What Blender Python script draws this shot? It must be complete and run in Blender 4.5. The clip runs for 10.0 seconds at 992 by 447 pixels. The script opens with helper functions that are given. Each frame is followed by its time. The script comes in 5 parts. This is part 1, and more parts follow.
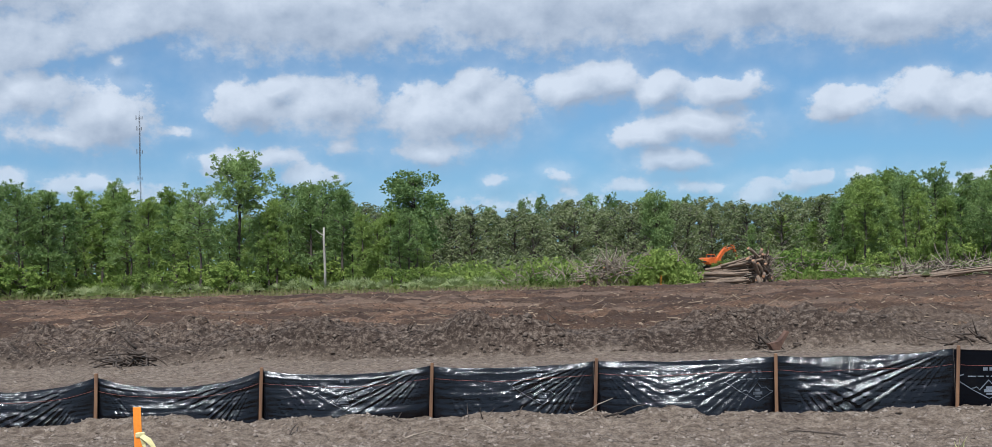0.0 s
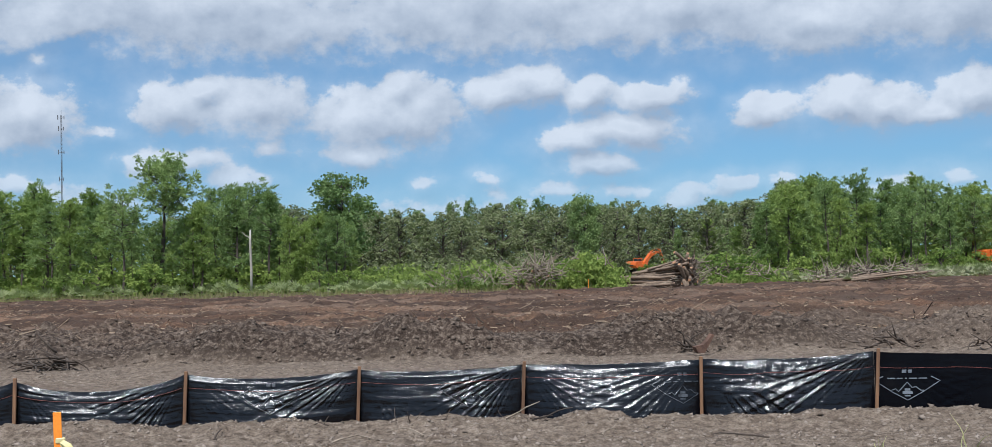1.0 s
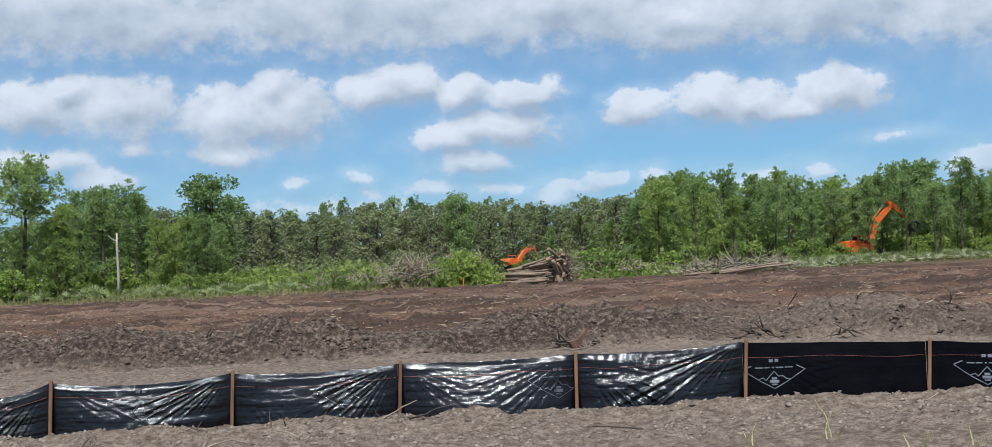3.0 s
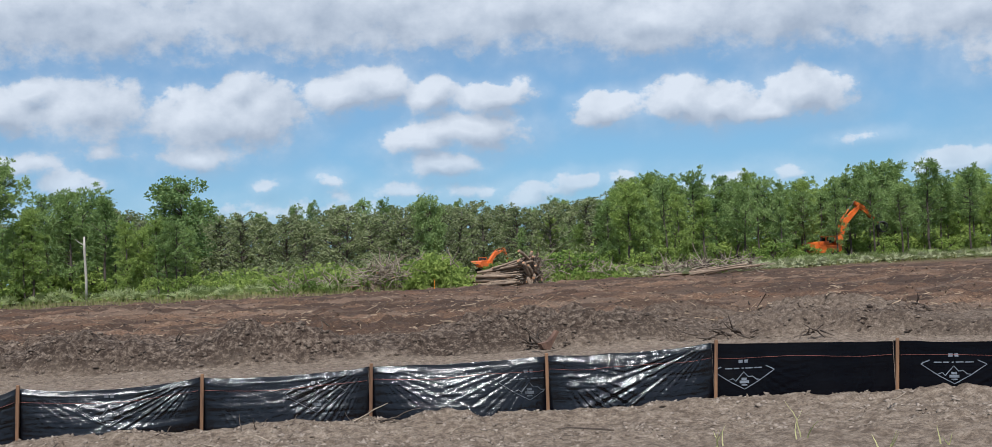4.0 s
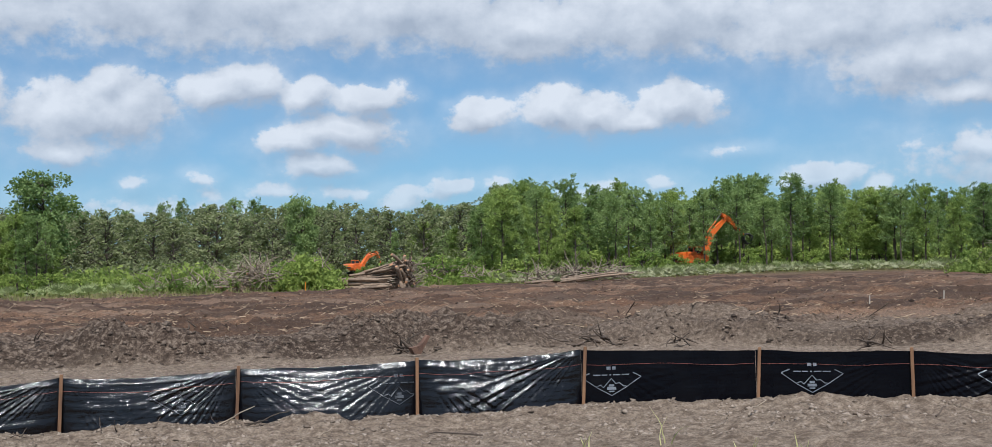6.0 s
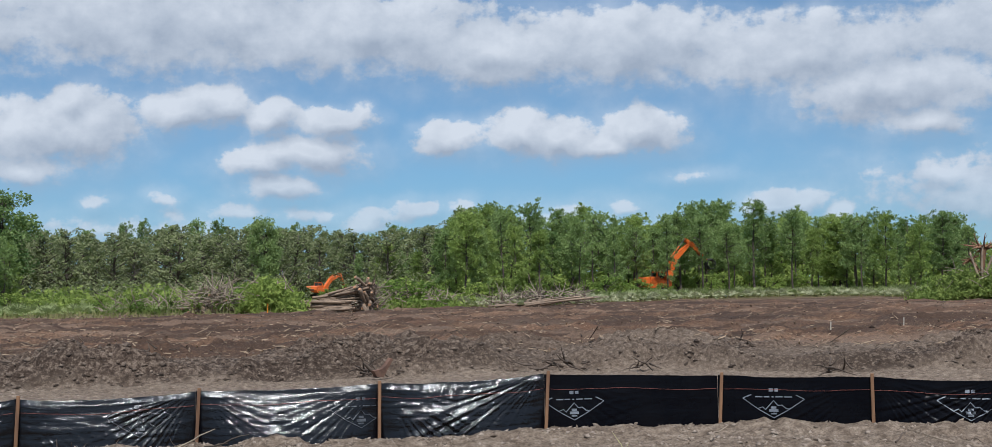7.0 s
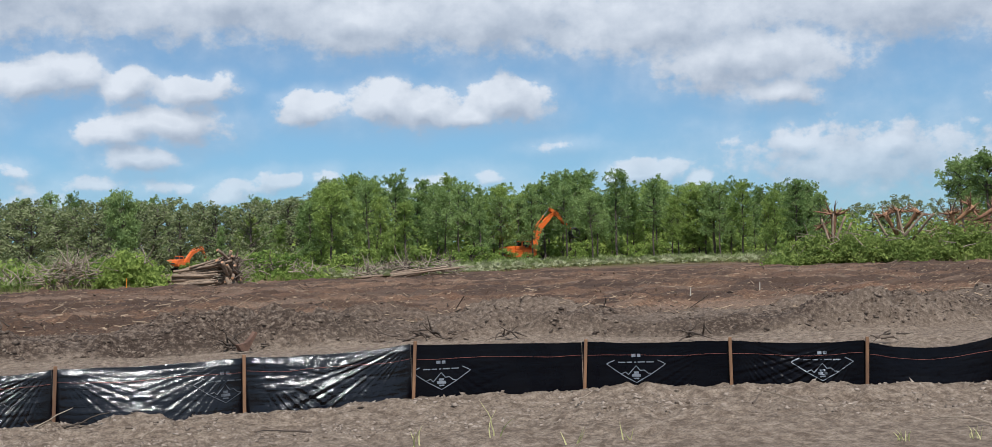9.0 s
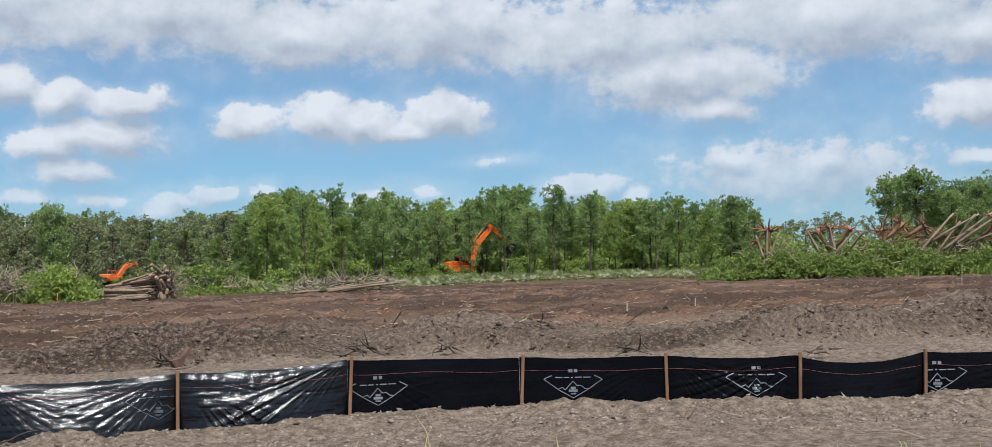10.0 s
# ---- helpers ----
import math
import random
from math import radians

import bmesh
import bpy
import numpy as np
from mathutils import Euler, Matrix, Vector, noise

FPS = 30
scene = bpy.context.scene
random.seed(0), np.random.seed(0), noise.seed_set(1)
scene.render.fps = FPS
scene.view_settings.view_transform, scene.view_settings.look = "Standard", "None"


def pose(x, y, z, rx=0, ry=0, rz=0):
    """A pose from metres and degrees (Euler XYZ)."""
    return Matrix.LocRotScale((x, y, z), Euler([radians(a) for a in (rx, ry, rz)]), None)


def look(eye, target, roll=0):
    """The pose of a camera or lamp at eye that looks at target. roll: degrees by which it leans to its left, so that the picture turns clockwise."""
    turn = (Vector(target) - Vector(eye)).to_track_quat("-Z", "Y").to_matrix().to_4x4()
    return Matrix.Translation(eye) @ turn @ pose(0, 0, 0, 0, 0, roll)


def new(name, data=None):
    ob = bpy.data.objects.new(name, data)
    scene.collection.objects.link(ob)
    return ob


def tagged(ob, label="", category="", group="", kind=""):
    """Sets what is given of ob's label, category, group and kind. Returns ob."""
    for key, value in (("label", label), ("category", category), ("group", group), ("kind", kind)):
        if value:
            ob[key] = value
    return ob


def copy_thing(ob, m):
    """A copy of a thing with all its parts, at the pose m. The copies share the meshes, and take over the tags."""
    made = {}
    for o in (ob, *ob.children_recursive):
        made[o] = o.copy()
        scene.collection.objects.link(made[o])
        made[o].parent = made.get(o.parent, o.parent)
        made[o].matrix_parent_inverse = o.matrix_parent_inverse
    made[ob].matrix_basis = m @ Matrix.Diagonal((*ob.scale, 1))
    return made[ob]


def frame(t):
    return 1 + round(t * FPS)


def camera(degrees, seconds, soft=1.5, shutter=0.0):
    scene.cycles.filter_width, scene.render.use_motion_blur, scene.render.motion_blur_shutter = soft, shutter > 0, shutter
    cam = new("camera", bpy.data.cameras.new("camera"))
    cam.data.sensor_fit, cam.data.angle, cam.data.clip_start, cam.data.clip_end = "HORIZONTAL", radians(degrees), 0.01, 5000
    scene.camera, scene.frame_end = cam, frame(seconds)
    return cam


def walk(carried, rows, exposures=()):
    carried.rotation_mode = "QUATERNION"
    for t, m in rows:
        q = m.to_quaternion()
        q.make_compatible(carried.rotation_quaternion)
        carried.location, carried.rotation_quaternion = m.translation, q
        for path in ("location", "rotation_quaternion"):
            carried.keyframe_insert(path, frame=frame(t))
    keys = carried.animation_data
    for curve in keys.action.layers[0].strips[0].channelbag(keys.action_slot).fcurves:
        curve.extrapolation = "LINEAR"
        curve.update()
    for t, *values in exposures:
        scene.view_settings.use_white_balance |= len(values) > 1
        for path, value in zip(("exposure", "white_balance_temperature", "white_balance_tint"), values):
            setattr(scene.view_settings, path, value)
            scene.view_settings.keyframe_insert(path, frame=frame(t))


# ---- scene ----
cam = camera(43.6, 10.0, soft=0.5)
PATH = [
    (0.0, pose(0, 0, 1.65, 92.04, 1.50, -0.00)),
    (0.5, pose(0, 0, 1.65, 92.14, 1.61, -1.77)),
    (1.0, pose(0, 0, 1.65, 92.11, 1.37, -3.31)),
    (1.5, pose(0, 0, 1.65, 92.18, 1.65, -4.31)),
    (2.0, pose(0, 0, 1.65, 92.16, 1.76, -6.55)),
    (2.5, pose(0, 0, 1.65, 92.06, 2.00, -7.88)),
    (2.7, pose(0, 0, 1.65, 91.85, 2.13, -8.46)),
    (3.8, pose(0, 0, 1.65, 91.93, 2.79, -10.02)),
    (4.0, pose(0, 0, 1.65, 91.89, 2.65, -10.44)),
    (4.5, pose(0, 0, 1.65, 92.26, 2.34, -12.59)),
    (5.0, pose(0, 0, 1.65, 91.80, 1.92, -14.27)),
    (5.5, pose(0, 0, 1.65, 91.61, 1.56, -14.56)),
    (6.0, pose(0, 0, 1.65, 91.89, 1.48, -16.31)),
    (6.2, pose(0, 0, 1.65, 92.25, 0.79, -17.38)),
    (7.3, pose(0, 0, 1.65, 92.94, 1.33, -18.65)),
    (7.5, pose(0, 0, 1.65, 92.50, 1.18, -19.74)),
    (8.0, pose(0, 0, 1.65, 91.81, 1.70, -21.02)),
    (8.5, pose(0, 0, 1.65, 91.90, 1.85, -23.67)),
    (9.0, pose(0, 0, 1.65, 91.42, 1.77, -24.16)),
    (9.5, pose(0, 0, 1.65, 91.93, 1.94, -26.16)),
    (10.0, pose(0, 0, 1.65, 92.04, 1.62, -27.04)),
]
walk(cam, PATH, [(0.0, -0.12, 5680, 9), (1.5, -0.10, 5740, 9), (2.5, -0.04, 5780, 9), (5.0, -0.04, 5930, 10), (6.2, -0.05, 5910, 10), (7.3, -0.20, 5880, 10), (7.5, -0.18, 5880, 10), (8.0, -0.07, 5900, 10), (10.0, -0.02, 6080, 10)])

# ---- sky, sun ----
SUN_EL, SUN_AZ = 60.0, 192.0   # degrees; azimuth clockwise from +y


def azel_dir(az, el):
    a, e = radians(az), radians(el)
    return Vector((math.sin(a) * math.cos(e), math.cos(a) * math.cos(e), math.sin(e)))


sun_data = bpy.data.lights.new("sun", "SUN")
sun_data.energy, sun_data.angle, sun_data.color = 5.6, radians(0.5), (1.0, 0.95, 0.87)
sun = new("sun", sun_data)
sun.matrix_world = look(azel_dir(SUN_AZ, SUN_EL) * 100, (0, 0, 0))

# Clouds, one list a cloud: azimuth, elevation, half width, half height (degrees), thickness.
CLOUDS = {}
CLOUDS["west_bank"] = [(-20.9, 8.2, 3.0, 1.5, .85), (-17.3, 7.1, 2.1, 1.4, 1.0), (-19.5, 6.4, 4.5, 1.3, .5), (-16.9, 9.8, 1.1, .7, .38)]
CLOUDS["low_west"] = [(-18.3, 4.2, 2.2, .9, .65), (-21.5, 4.4, 1.8, .8, .6), (-14.2, 6.6, 2.6, .8, .3)]
CLOUDS["double_west"] = [(-11.0, 7.8, 1.9, 1.2, 1.0), (-9.6, 8.6, 1.0, .8, .9), (-7.6, 7.7, 3.1, 1.5, .9)]
CLOUDS["double_east"] = [(-2.6, 7.2, 2.5, 1.5, 1.0), (-.3, 7.4, 2.1, 1.6, 1.0), (-.9, 8.6, 1.0, .7, .95), (-2.8, 5.6, 2.3, .9, .75)]
CLOUDS["under_double"] = [(-12.0, 5.2, 1.4, .8, 1.0), (-8.5, 4.5, 2.6, 1.1, .62), (-10.2, 5.4, 2.6, 1.0, .5), (-7.0, 6.0, 2.6, .9, .4)]
CLOUDS["centre"] = [(3.7, 8.3, 1.9, .9, 1.0), (5.4, 8.7, 1.4, .95, 1.0), (7.8, 8.0, 1.5, .85, .95), (10.6, 7.8, 1.7, .75, .95)]
CLOUDS["centre_low"] = [(9.4, 6.4, 2.6, .9, 1.0), (7.0, 5.9, 1.8, .7, .9), (8.1, 4.8, 1.7, .65, .95)]
CLOUDS["scraps"] = [(.1, 4.2, 1.6, .8, .36), (2.9, 4.4, 1.4, .8, .40), (3.2, 3.6, 1.5, .7, .36), (6.4, 3.7, 2.0, .8, .46), (9.3, 3.6, 3.2, .9, .40)]
CLOUDS["low_east"] = [(11.9, 3.1, 1.7, .7, .65), (14.3, 3.8, 1.5, .6, .65), (12.8, 3.5, 3.6, .9, .42), (16.3, 4.0, 1.2, .6, .38)]
CLOUDS["long_east"] = [(15.9, 7.0, 1.5, .7, 1.0), (19.4, 7.2, 1.9, 1.05, 1.0), (20.9, 7.0, 1.8, .9, 1.0), (24.8, 7.2, 2.0, 1.0, 1.0), (22.6, 6.6, 2.8, .6, .9)]
CLOUDS["low_haze"] = [(-16.0, 3.4, 12.0, 2.0, .34), (2.0, 2.9, 13.0, 1.7, .32), (20.0, 2.9, 12.0, 1.6, .30), (41.0, 3.9, 9.0, 2.5, .62), (-19.5, 8.2, 5.0, 2.2, .42)]
CLOUDS["faint_east"] = [(26.9, 5.1, 2.6, .8, .27), (21.8, 3.6, 1.6, .65, .48), (24.2, 3.7, 1.8, .75, .42), (31.2, 3.7, 1.6, .65, 1.0), (33.7, 3.2, .8, .4, .9)]
CLOUDS["far_east"] = [(38.0, 4.8, 1.9, .7, .72), (41.9, 4.6, 2.2, .75, .7), (41.2, 3.4, 2.2, .8, .55), (38.6, 3.6, 4.2, 1.2, .48), (44.6, 3.5, 3.0, 1.0, .42), (48.5, 4.4, 1.7, .6, .6)]
CLOUDS["edge_east"] = [(48.7, 6.7, 2.2, 1.1, 1.0), (51.5, 7.2, 2.4, 1.6, 1.0)]
CLOUDS["roof_west"] = [(-22.0, 13.0, 7.0, 2.0, .9), (-9.5, 12.2, 7.0, 2.2, 1.0), (-7.5, 11.4, 5.0, 1.3, 1.0), (2.5, 12.2, 8.0, 2.3, 1.0)]
CLOUDS["roof_middle"] = [(11.5, 11.8, 7.0, 1.8, 1.0), (18.0, 11.0, 4.6, 1.6, 1.0), (24.0, 11.0, 6.0, 1.7, 1.0), (17.2, 10.1, 2.4, .8, .8)]
CLOUDS["roof_east"] = [(32.0, 10.4, 6.0, 1.7, 1.0), (36.0, 8.6, 4.6, 1.5, 1.0), (37.2, 7.0, 2.2, .8, .85), (43.0, 10.8, 7.0, 1.8, 1.0), (50.0, 9.6, 5.0, 1.3, 1.0)]


def link(tree, node, **inputs):
    for key, value in inputs.items():
        key = int(key[1:]) if key[0] == "i" and key[1:].isdigit() else key
        if isinstance(value, bpy.types.NodeSocket):
            tree.links.new(value, node.inputs[key])
        else:
            node.inputs[key].default_value = value
    return node


def mnode(tree, op, a, b=0.0, c=0.0, clamp=False):
    n = tree.nodes.new("ShaderNodeMath")
    n.operation, n.use_clamp = op, clamp
    return link(tree, n, i0=a, i1=b, i2=c).outputs[0]


def vnode(tree, op, a, b=None, c=None, out=0):
    n = tree.nodes.new("ShaderNodeVectorMath")
    n.operation = op
    link(tree, n, i0=a)
    if b is not None:
        link(tree, n, i1=b)
    if c is not None:
        link(tree, n, i2=c)
    return n.outputs[out]


def noise_node(tree, vector, scale, detail=4.0, rough=0.5, color=False, distortion=0.0):
    n = tree.nodes.new("ShaderNodeTexNoise")
    n.inputs["Scale"].default_value, n.inputs["Detail"].default_value = scale, detail
    n.inputs["Roughness"].default_value, n.inputs["Distortion"].default_value = rough, distortion
    if vector is not None:
        tree.links.new(vector, n.inputs["Vector"])
    return n.outputs["Color" if color else "Fac"]


def ramp(tree, fac, *stops):
    n = tree.nodes.new("ShaderNodeValToRGB")
    e = n.color_ramp.elements
    while len(e) < len(stops):
        e.new(0.5)
    for k, (pos, col) in zip(e, stops):
        k.position, k.color = pos, (*col, 1) if len(col) == 3 else col
    tree.links.new(fac, n.inputs[0])
    return n.outputs[0]


def mix_color(tree, fac, a, b, blend="MIX"):
    n = tree.nodes.new("ShaderNodeMix")
    n.data_type, n.blend_type = "RGBA", blend
    link(tree, n, i0=fac, i6=a, i7=b)
    return n.outputs[2]


def remap(tree, value, a, b, c=0.0, d=1.0, smooth=True):
    n = tree.nodes.new("ShaderNodeMapRange")
    n.interpolation_type = "SMOOTHSTEP" if smooth else "LINEAR"
    link(tree, n, i0=value, i1=a, i2=b, i3=c, i4=d)
    return n.outputs[0]


def cloud_group():
    """Cloud thickness at a point (azimuth, elevation) of the sky, in degrees."""
    g = bpy.data.node_groups.new("cloud_field", "ShaderNodeTree")
    g.interface.new_socket("Point", in_out="INPUT", socket_type="NodeSocketVector")
    g.interface.new_socket("Field", in_out="OUTPUT", socket_type="NodeSocketFloat")
    g.interface.new_socket("Smooth Field", in_out="OUTPUT", socket_type="NodeSocketFloat")
    gi, go = g.nodes.new("NodeGroupInput"), g.nodes.new("NodeGroupOutput")
    p = gi.outputs[0]
    warp = vnode(g, "SUBTRACT", noise_node(g, p, 0.42, 3.0, 0.55, color=True), (0.5, 0.5, 0.5))
    p2 = vnode(g, "MULTIPLY_ADD", warp, (1.9, 1.1, 0.0), p)
    total = None
    for blobs in CLOUDS.values():
        for az, el, w, h, thick in blobs:
            w, h = w * 1.24, h * 1.2
            q = vnode(g, "MULTIPLY_ADD", p2, (1 / w, 1 / h, 0), (-az / w, -(el - .14) / h, 0))
            r = vnode(g, "LENGTH", q, out=1)
            f = mnode(g, "SUBTRACT", thick, r)
            total = f if total is None else mnode(g, "SMOOTH_MAX", total, f, 0.38)
    total = mnode(g, "ADD", total, 0.06)
    # the open sky beyond the named clouds
    away = vnode(g, "LENGTH", vnode(g, "MULTIPLY_ADD", p2, (1 / 44, 1 / 13.5, 0), (-14 / 44, 0.0, 0)), out=1)
    wild = mnode(g, "MULTIPLY_ADD", noise_node(g, p, 0.07, 3.0, 0.5), 4.0, -1.85)
    wild = mnode(g, "SUBTRACT", wild, remap(g, away, 0.9, 1.05, 4.0, 0.0))
    total = mnode(g, "MAXIMUM", total, wild)
    fine = mnode(g, "MULTIPLY_ADD", noise_node(g, vnode(g, "MULTIPLY", p, (1.0, 1.25, 1.0)), 0.95, 6.0, 0.6), 1.1, -0.53)
    link(g, go, i0=mnode(g, "ADD", total, fine), i1=mnode(g, "MULTIPLY_ADD", fine, 0.45, total))
    return g


def build_world():
    w = bpy.data.worlds.new("sky")
    scene.world = w
    w.use_nodes = True
    t = w.node_tree
    t.nodes.clear()
    sky = t.nodes.new("ShaderNodeTexSky")
    sky.sky_type, sky.sun_disc = "NISHITA", False
    sky.sun_elevation, sky.sun_rotation = radians(SUN_EL), radians(SUN_AZ)
    sky.air_density, sky.dust_density, sky.ozone_density = 1.0, 1.4, 1.6
    way = t.nodes.new("ShaderNodeTexCoord").outputs["Generated"]
    sep = t.nodes.new("ShaderNodeSeparateXYZ")
    t.links.new(way, sep.inputs[0])
    az = mnode(t, "MULTIPLY", mnode(t, "ARCTAN2", sep.outputs[0], sep.outputs[1]), 57.2958)
    el = mnode(t, "MULTIPLY", mnode(t, "ARCSINE", sep.outputs[2]), 57.2958)
    comb = t.nodes.new("ShaderNodeCombineXYZ")
    link(t, comb, i0=az, i1=el)
    field = cloud_group()

    def at(offset):
        n = t.nodes.new("ShaderNodeGroup")
        n.node_tree = field
        t.links.new(vnode(t, "ADD", comb.outputs[0], offset), n.inputs[0])
        return n.outputs
    here_out, above_out = at((0, 0, 0)), at((-0.25, 0.6, 0))
    here, smooth, above = here_out[0], here_out[1], above_out[1]
    soft = noise_node(t, comb.outputs[0], 0.5, 4.0, 0.5)
    rim = remap(t, mnode(t, "SUBTRACT", smooth, above), -0.35, 0.35)
    alpha = remap(t, here, mnode(t, "MULTIPLY_ADD", rim, 0.12, -0.14), mnode(t, "MULTIPLY_ADD", rim, -0.30, 0.62))
    veil = mnode(t, "MULTIPLY", remap(t, smooth, -0.9, 0.5), mnode(t, "MULTIPLY", soft, 0.75))
    alpha = mnode(t, "MAXIMUM", alpha, veil)
    alpha = mnode(t, "MULTIPLY", alpha, remap(t, el, -1.0, 2.0))
    lit = remap(t, mnode(t, "SUBTRACT", smooth, above), -0.5, 0.42, smooth=False)
    lit = mnode(t, "ADD", lit, mnode(t, "MULTIPLY_ADD", soft, 1.0, -0.60))
    lit = mnode(t, "SUBTRACT", lit, remap(t, smooth, 0.6, 1.5, 0.0, 0.22))
    tint = ramp(t, lit, (0.0, (.42, .47, .54)), (0.42, (.58, .62, .67)), (0.95, (.80, .82, .84)))
    raised = vnode(t, "NORMALIZE", vnode(t, "ADD", way, (0.0, 0.0, 0.052)))
    t.links.new(raised, sky.inputs["Vector"])
    clear = mix_color(t, 1.0, sky.outputs[0], (SKY_GAIN[0], SKY_GAIN[1], SKY_GAIN[2], 1), "MULTIPLY")
    col = mix_color(t, mnode(t, "MULTIPLY", alpha, remap(t, el, 2.0, 6.5, 0.62, 0.97)), clear, tint)
    bg = t.nodes.new("ShaderNodeBackground")
    t.links.new(col, bg.inputs[0])
    out = t.nodes.new("ShaderNodeOutputWorld")
    t.links.new(bg.outputs[0], out.inputs[0])


SKY_GAIN = (0.091, 0.118, 0.126)
build_world()


# ---- materials ----
def principled(name, rough=0.8, metal=0.0, spec=0.5):
    m = bpy.data.materials.new(name)
    m.use_nodes = True
    b = m.node_tree.nodes["Principled BSDF"]
    b.inputs["Roughness"].default_value, b.inputs["Metallic"].default_value = rough, metal
    b.inputs["Specular IOR Level"].default_value = spec
    return m, m.node_tree, b


def bumped(tree, bsdf, height, strength, distance):
    n = tree.nodes.new("ShaderNodeBump")
    link(tree, n, Strength=strength, Distance=distance, Height=height)
    tree.links.new(n.outputs[0], bsdf.inputs["Normal"])


def obj_coord(tree, kind="Object"):
    return tree.nodes.new("ShaderNodeTexCoord").outputs[kind]


def worn(name, a, b, scale, rough=0.8, metal=0.0, bump=0.01, stretch=(1, 1, 1), spec=0.4):
    """Two tones mixed at two scales, with matching relief."""
    m, t, s = principled(name, rough, metal, spec)
    v = vnode(t, "MULTIPLY", obj_coord(t), stretch)
    big, small = noise_node(t, v, scale, 3.0), noise_node(t, v, scale * 7, 4.0, 0.6)
    f = mnode(t, "ADD", mnode(t, "MULTIPLY", big, 0.55), mnode(t, "MULTIPLY", small, 0.45))
    t.links.new(ramp(t, f, (0.33, a), (0.67, b)), s.inputs["Base Color"])
    t.links.new(remap(t, small, 0.3, 0.7, max(rough - .12, .05), min(rough + .1, 1)), s.inputs["Roughness"])
    bumped(t, s, f, 0.6, bump)
    return m


def foliage(name, a, b, leaf_light=0.35, rough=0.75):
    """Leaves: tone varies from plant to plant and leaf to leaf; some light passes."""
    m, t, s = principled(name, rough, 0.0, 0.1)
    info = t.nodes.new("ShaderNodeObjectInfo").outputs["Random"]
    geo = t.nodes.new("ShaderNodeNewGeometry")
    clump = noise_node(t, obj_coord(t), 0.9, 3.0)
    f = mnode(t, "ADD", mnode(t, "MULTIPLY", info, 0.35), mnode(t, "MULTIPLY", geo.outputs["Random Per Island"], 0.3))
    f = mnode(t, "ADD", f, mnode(t, "MULTIPLY_ADD", clump, 0.8, -0.22))
    col = ramp(t, f, (0.1, a), (0.85, b))
    t.links.new(col, s.inputs["Base Color"])
    tr = t.nodes.new("ShaderNodeBsdfTranslucent")
    t.links.new(mix_color(t, 0.5, col, (0.34, 0.50, 0.13, 1), "MIX"), tr.inputs[0])
    mixn = t.nodes.new("ShaderNodeMixShader")
    link(t, mixn, i0=leaf_light, i1=s.outputs[0], i2=tr.outputs[0])
    t.links.new(mixn.outputs[0], t.nodes["Material Output"].inputs[0])
    return m


NEEDLES = foliage("pine_needles", (.045, .095, .033), (.34, .425, .165), 0.38)
NEEDLES_PALE = foliage("young_pine_needles", (.09, .15, .038), (.38, .45, .13), 0.4)
# Far foliage: the haze of distance is put into this grey-green colour.
HAZED_LEAF = foliage("grey_green_leaves", (.115, .128, .068), (.25, .262, .14), 0.3, 0.9)
BROAD_LEAF = foliage("oak_leaves", (.06, .115, .042), (.31, .385, .15), 0.32)
SHRUB_LEAF = foliage("shrub_leaves", (.065, .125, .024), (.305, .36, .09), 0.36)
PILE_LEAF = foliage("cut_branch_leaves", (.05, .09, .02), (.235, .275, .072), 0.34)
PALM_LEAF = foliage("palmetto_fronds", (.10, .135, .05), (.32, .345, .165), 0.28, 0.6)
DRY_PALM = foliage("bleached_fronds", (.13, .145, .075), (.39, .385, .24), 0.25, 0.65)
GRASS = foliage("dry_grass", (.10, .115, .035), (.27, .235, .11), 0.3)
DRY_WEED = foliage("dry_weed_blades", (.30, .28, .12), (.60, .55, .30), 0.3)
BARK = worn("pine_bark", (.035, .027, .022), (.12, .095, .075), 3.0, 0.95, bump=.02, stretch=(1, 1, .25))
PALE_BARK = worn("bleached_wood", (.26, .23, .19), (.48, .44, .38), 2.5, 0.9, bump=.01, stretch=(1, 1, .2))
LOG_BARK = worn("log_bark", (.06, .04, .03), (.36, .26, .18), 2.2, 0.9, bump=.015, stretch=(.3, 1, 1))
LOG_CUT = worn("fresh_cut_wood", (.24, .11, .05), (.48, .27, .15), 4.0, 0.8, bump=.004)
ROOT = worn("torn_roots", (.075, .038, .024), (.33, .17, .095), 4.0, 0.9, bump=.01)
STICK = worn("dry_sticks", (.12, .09, .065), (.36, .29, .22), 5.0, 0.9, bump=.004)
SPLIT_WOOD = worn("split_red_wood", (.055, .03, .021), (.18, .10, .068), 6.0, 0.9, bump=.01)
DARK_ROOT = worn("dark_roots", (.035, .026, .02), (.11, .08, .06), 5.0, 0.95, bump=.006)
POST_WOOD = worn("stake_wood", (.085, .042, .024), (.28, .15, .078), 6.0, 0.8, bump=.004, stretch=(1, 1, .12))
ORANGE_PAINT = worn("orange_paint", (.50, .085, .010), (.70, .15, .018), 2.0, 0.45, bump=.002, spec=.5)
STAKE_PAINT = worn("fluorescent_orange_paint", (.85, .22, .015), (1.0, .33, .03), 8.0, 0.6, bump=.002)
DARK_STEEL = worn("dark_steel", (.02, .02, .02), (.07, .065, .06), 4.0, 0.55, 0.3, bump=.004)
GLASS = worn("tinted_cab_glass", (.012, .016, .018), (.02, .026, .03), 2.0, 0.08, bump=.0002, spec=.6)
MAST_STEEL = worn("galvanised_steel", (.10, .10, .11), (.20, .20, .21), 2.0, 0.6, 0.4, bump=.002)
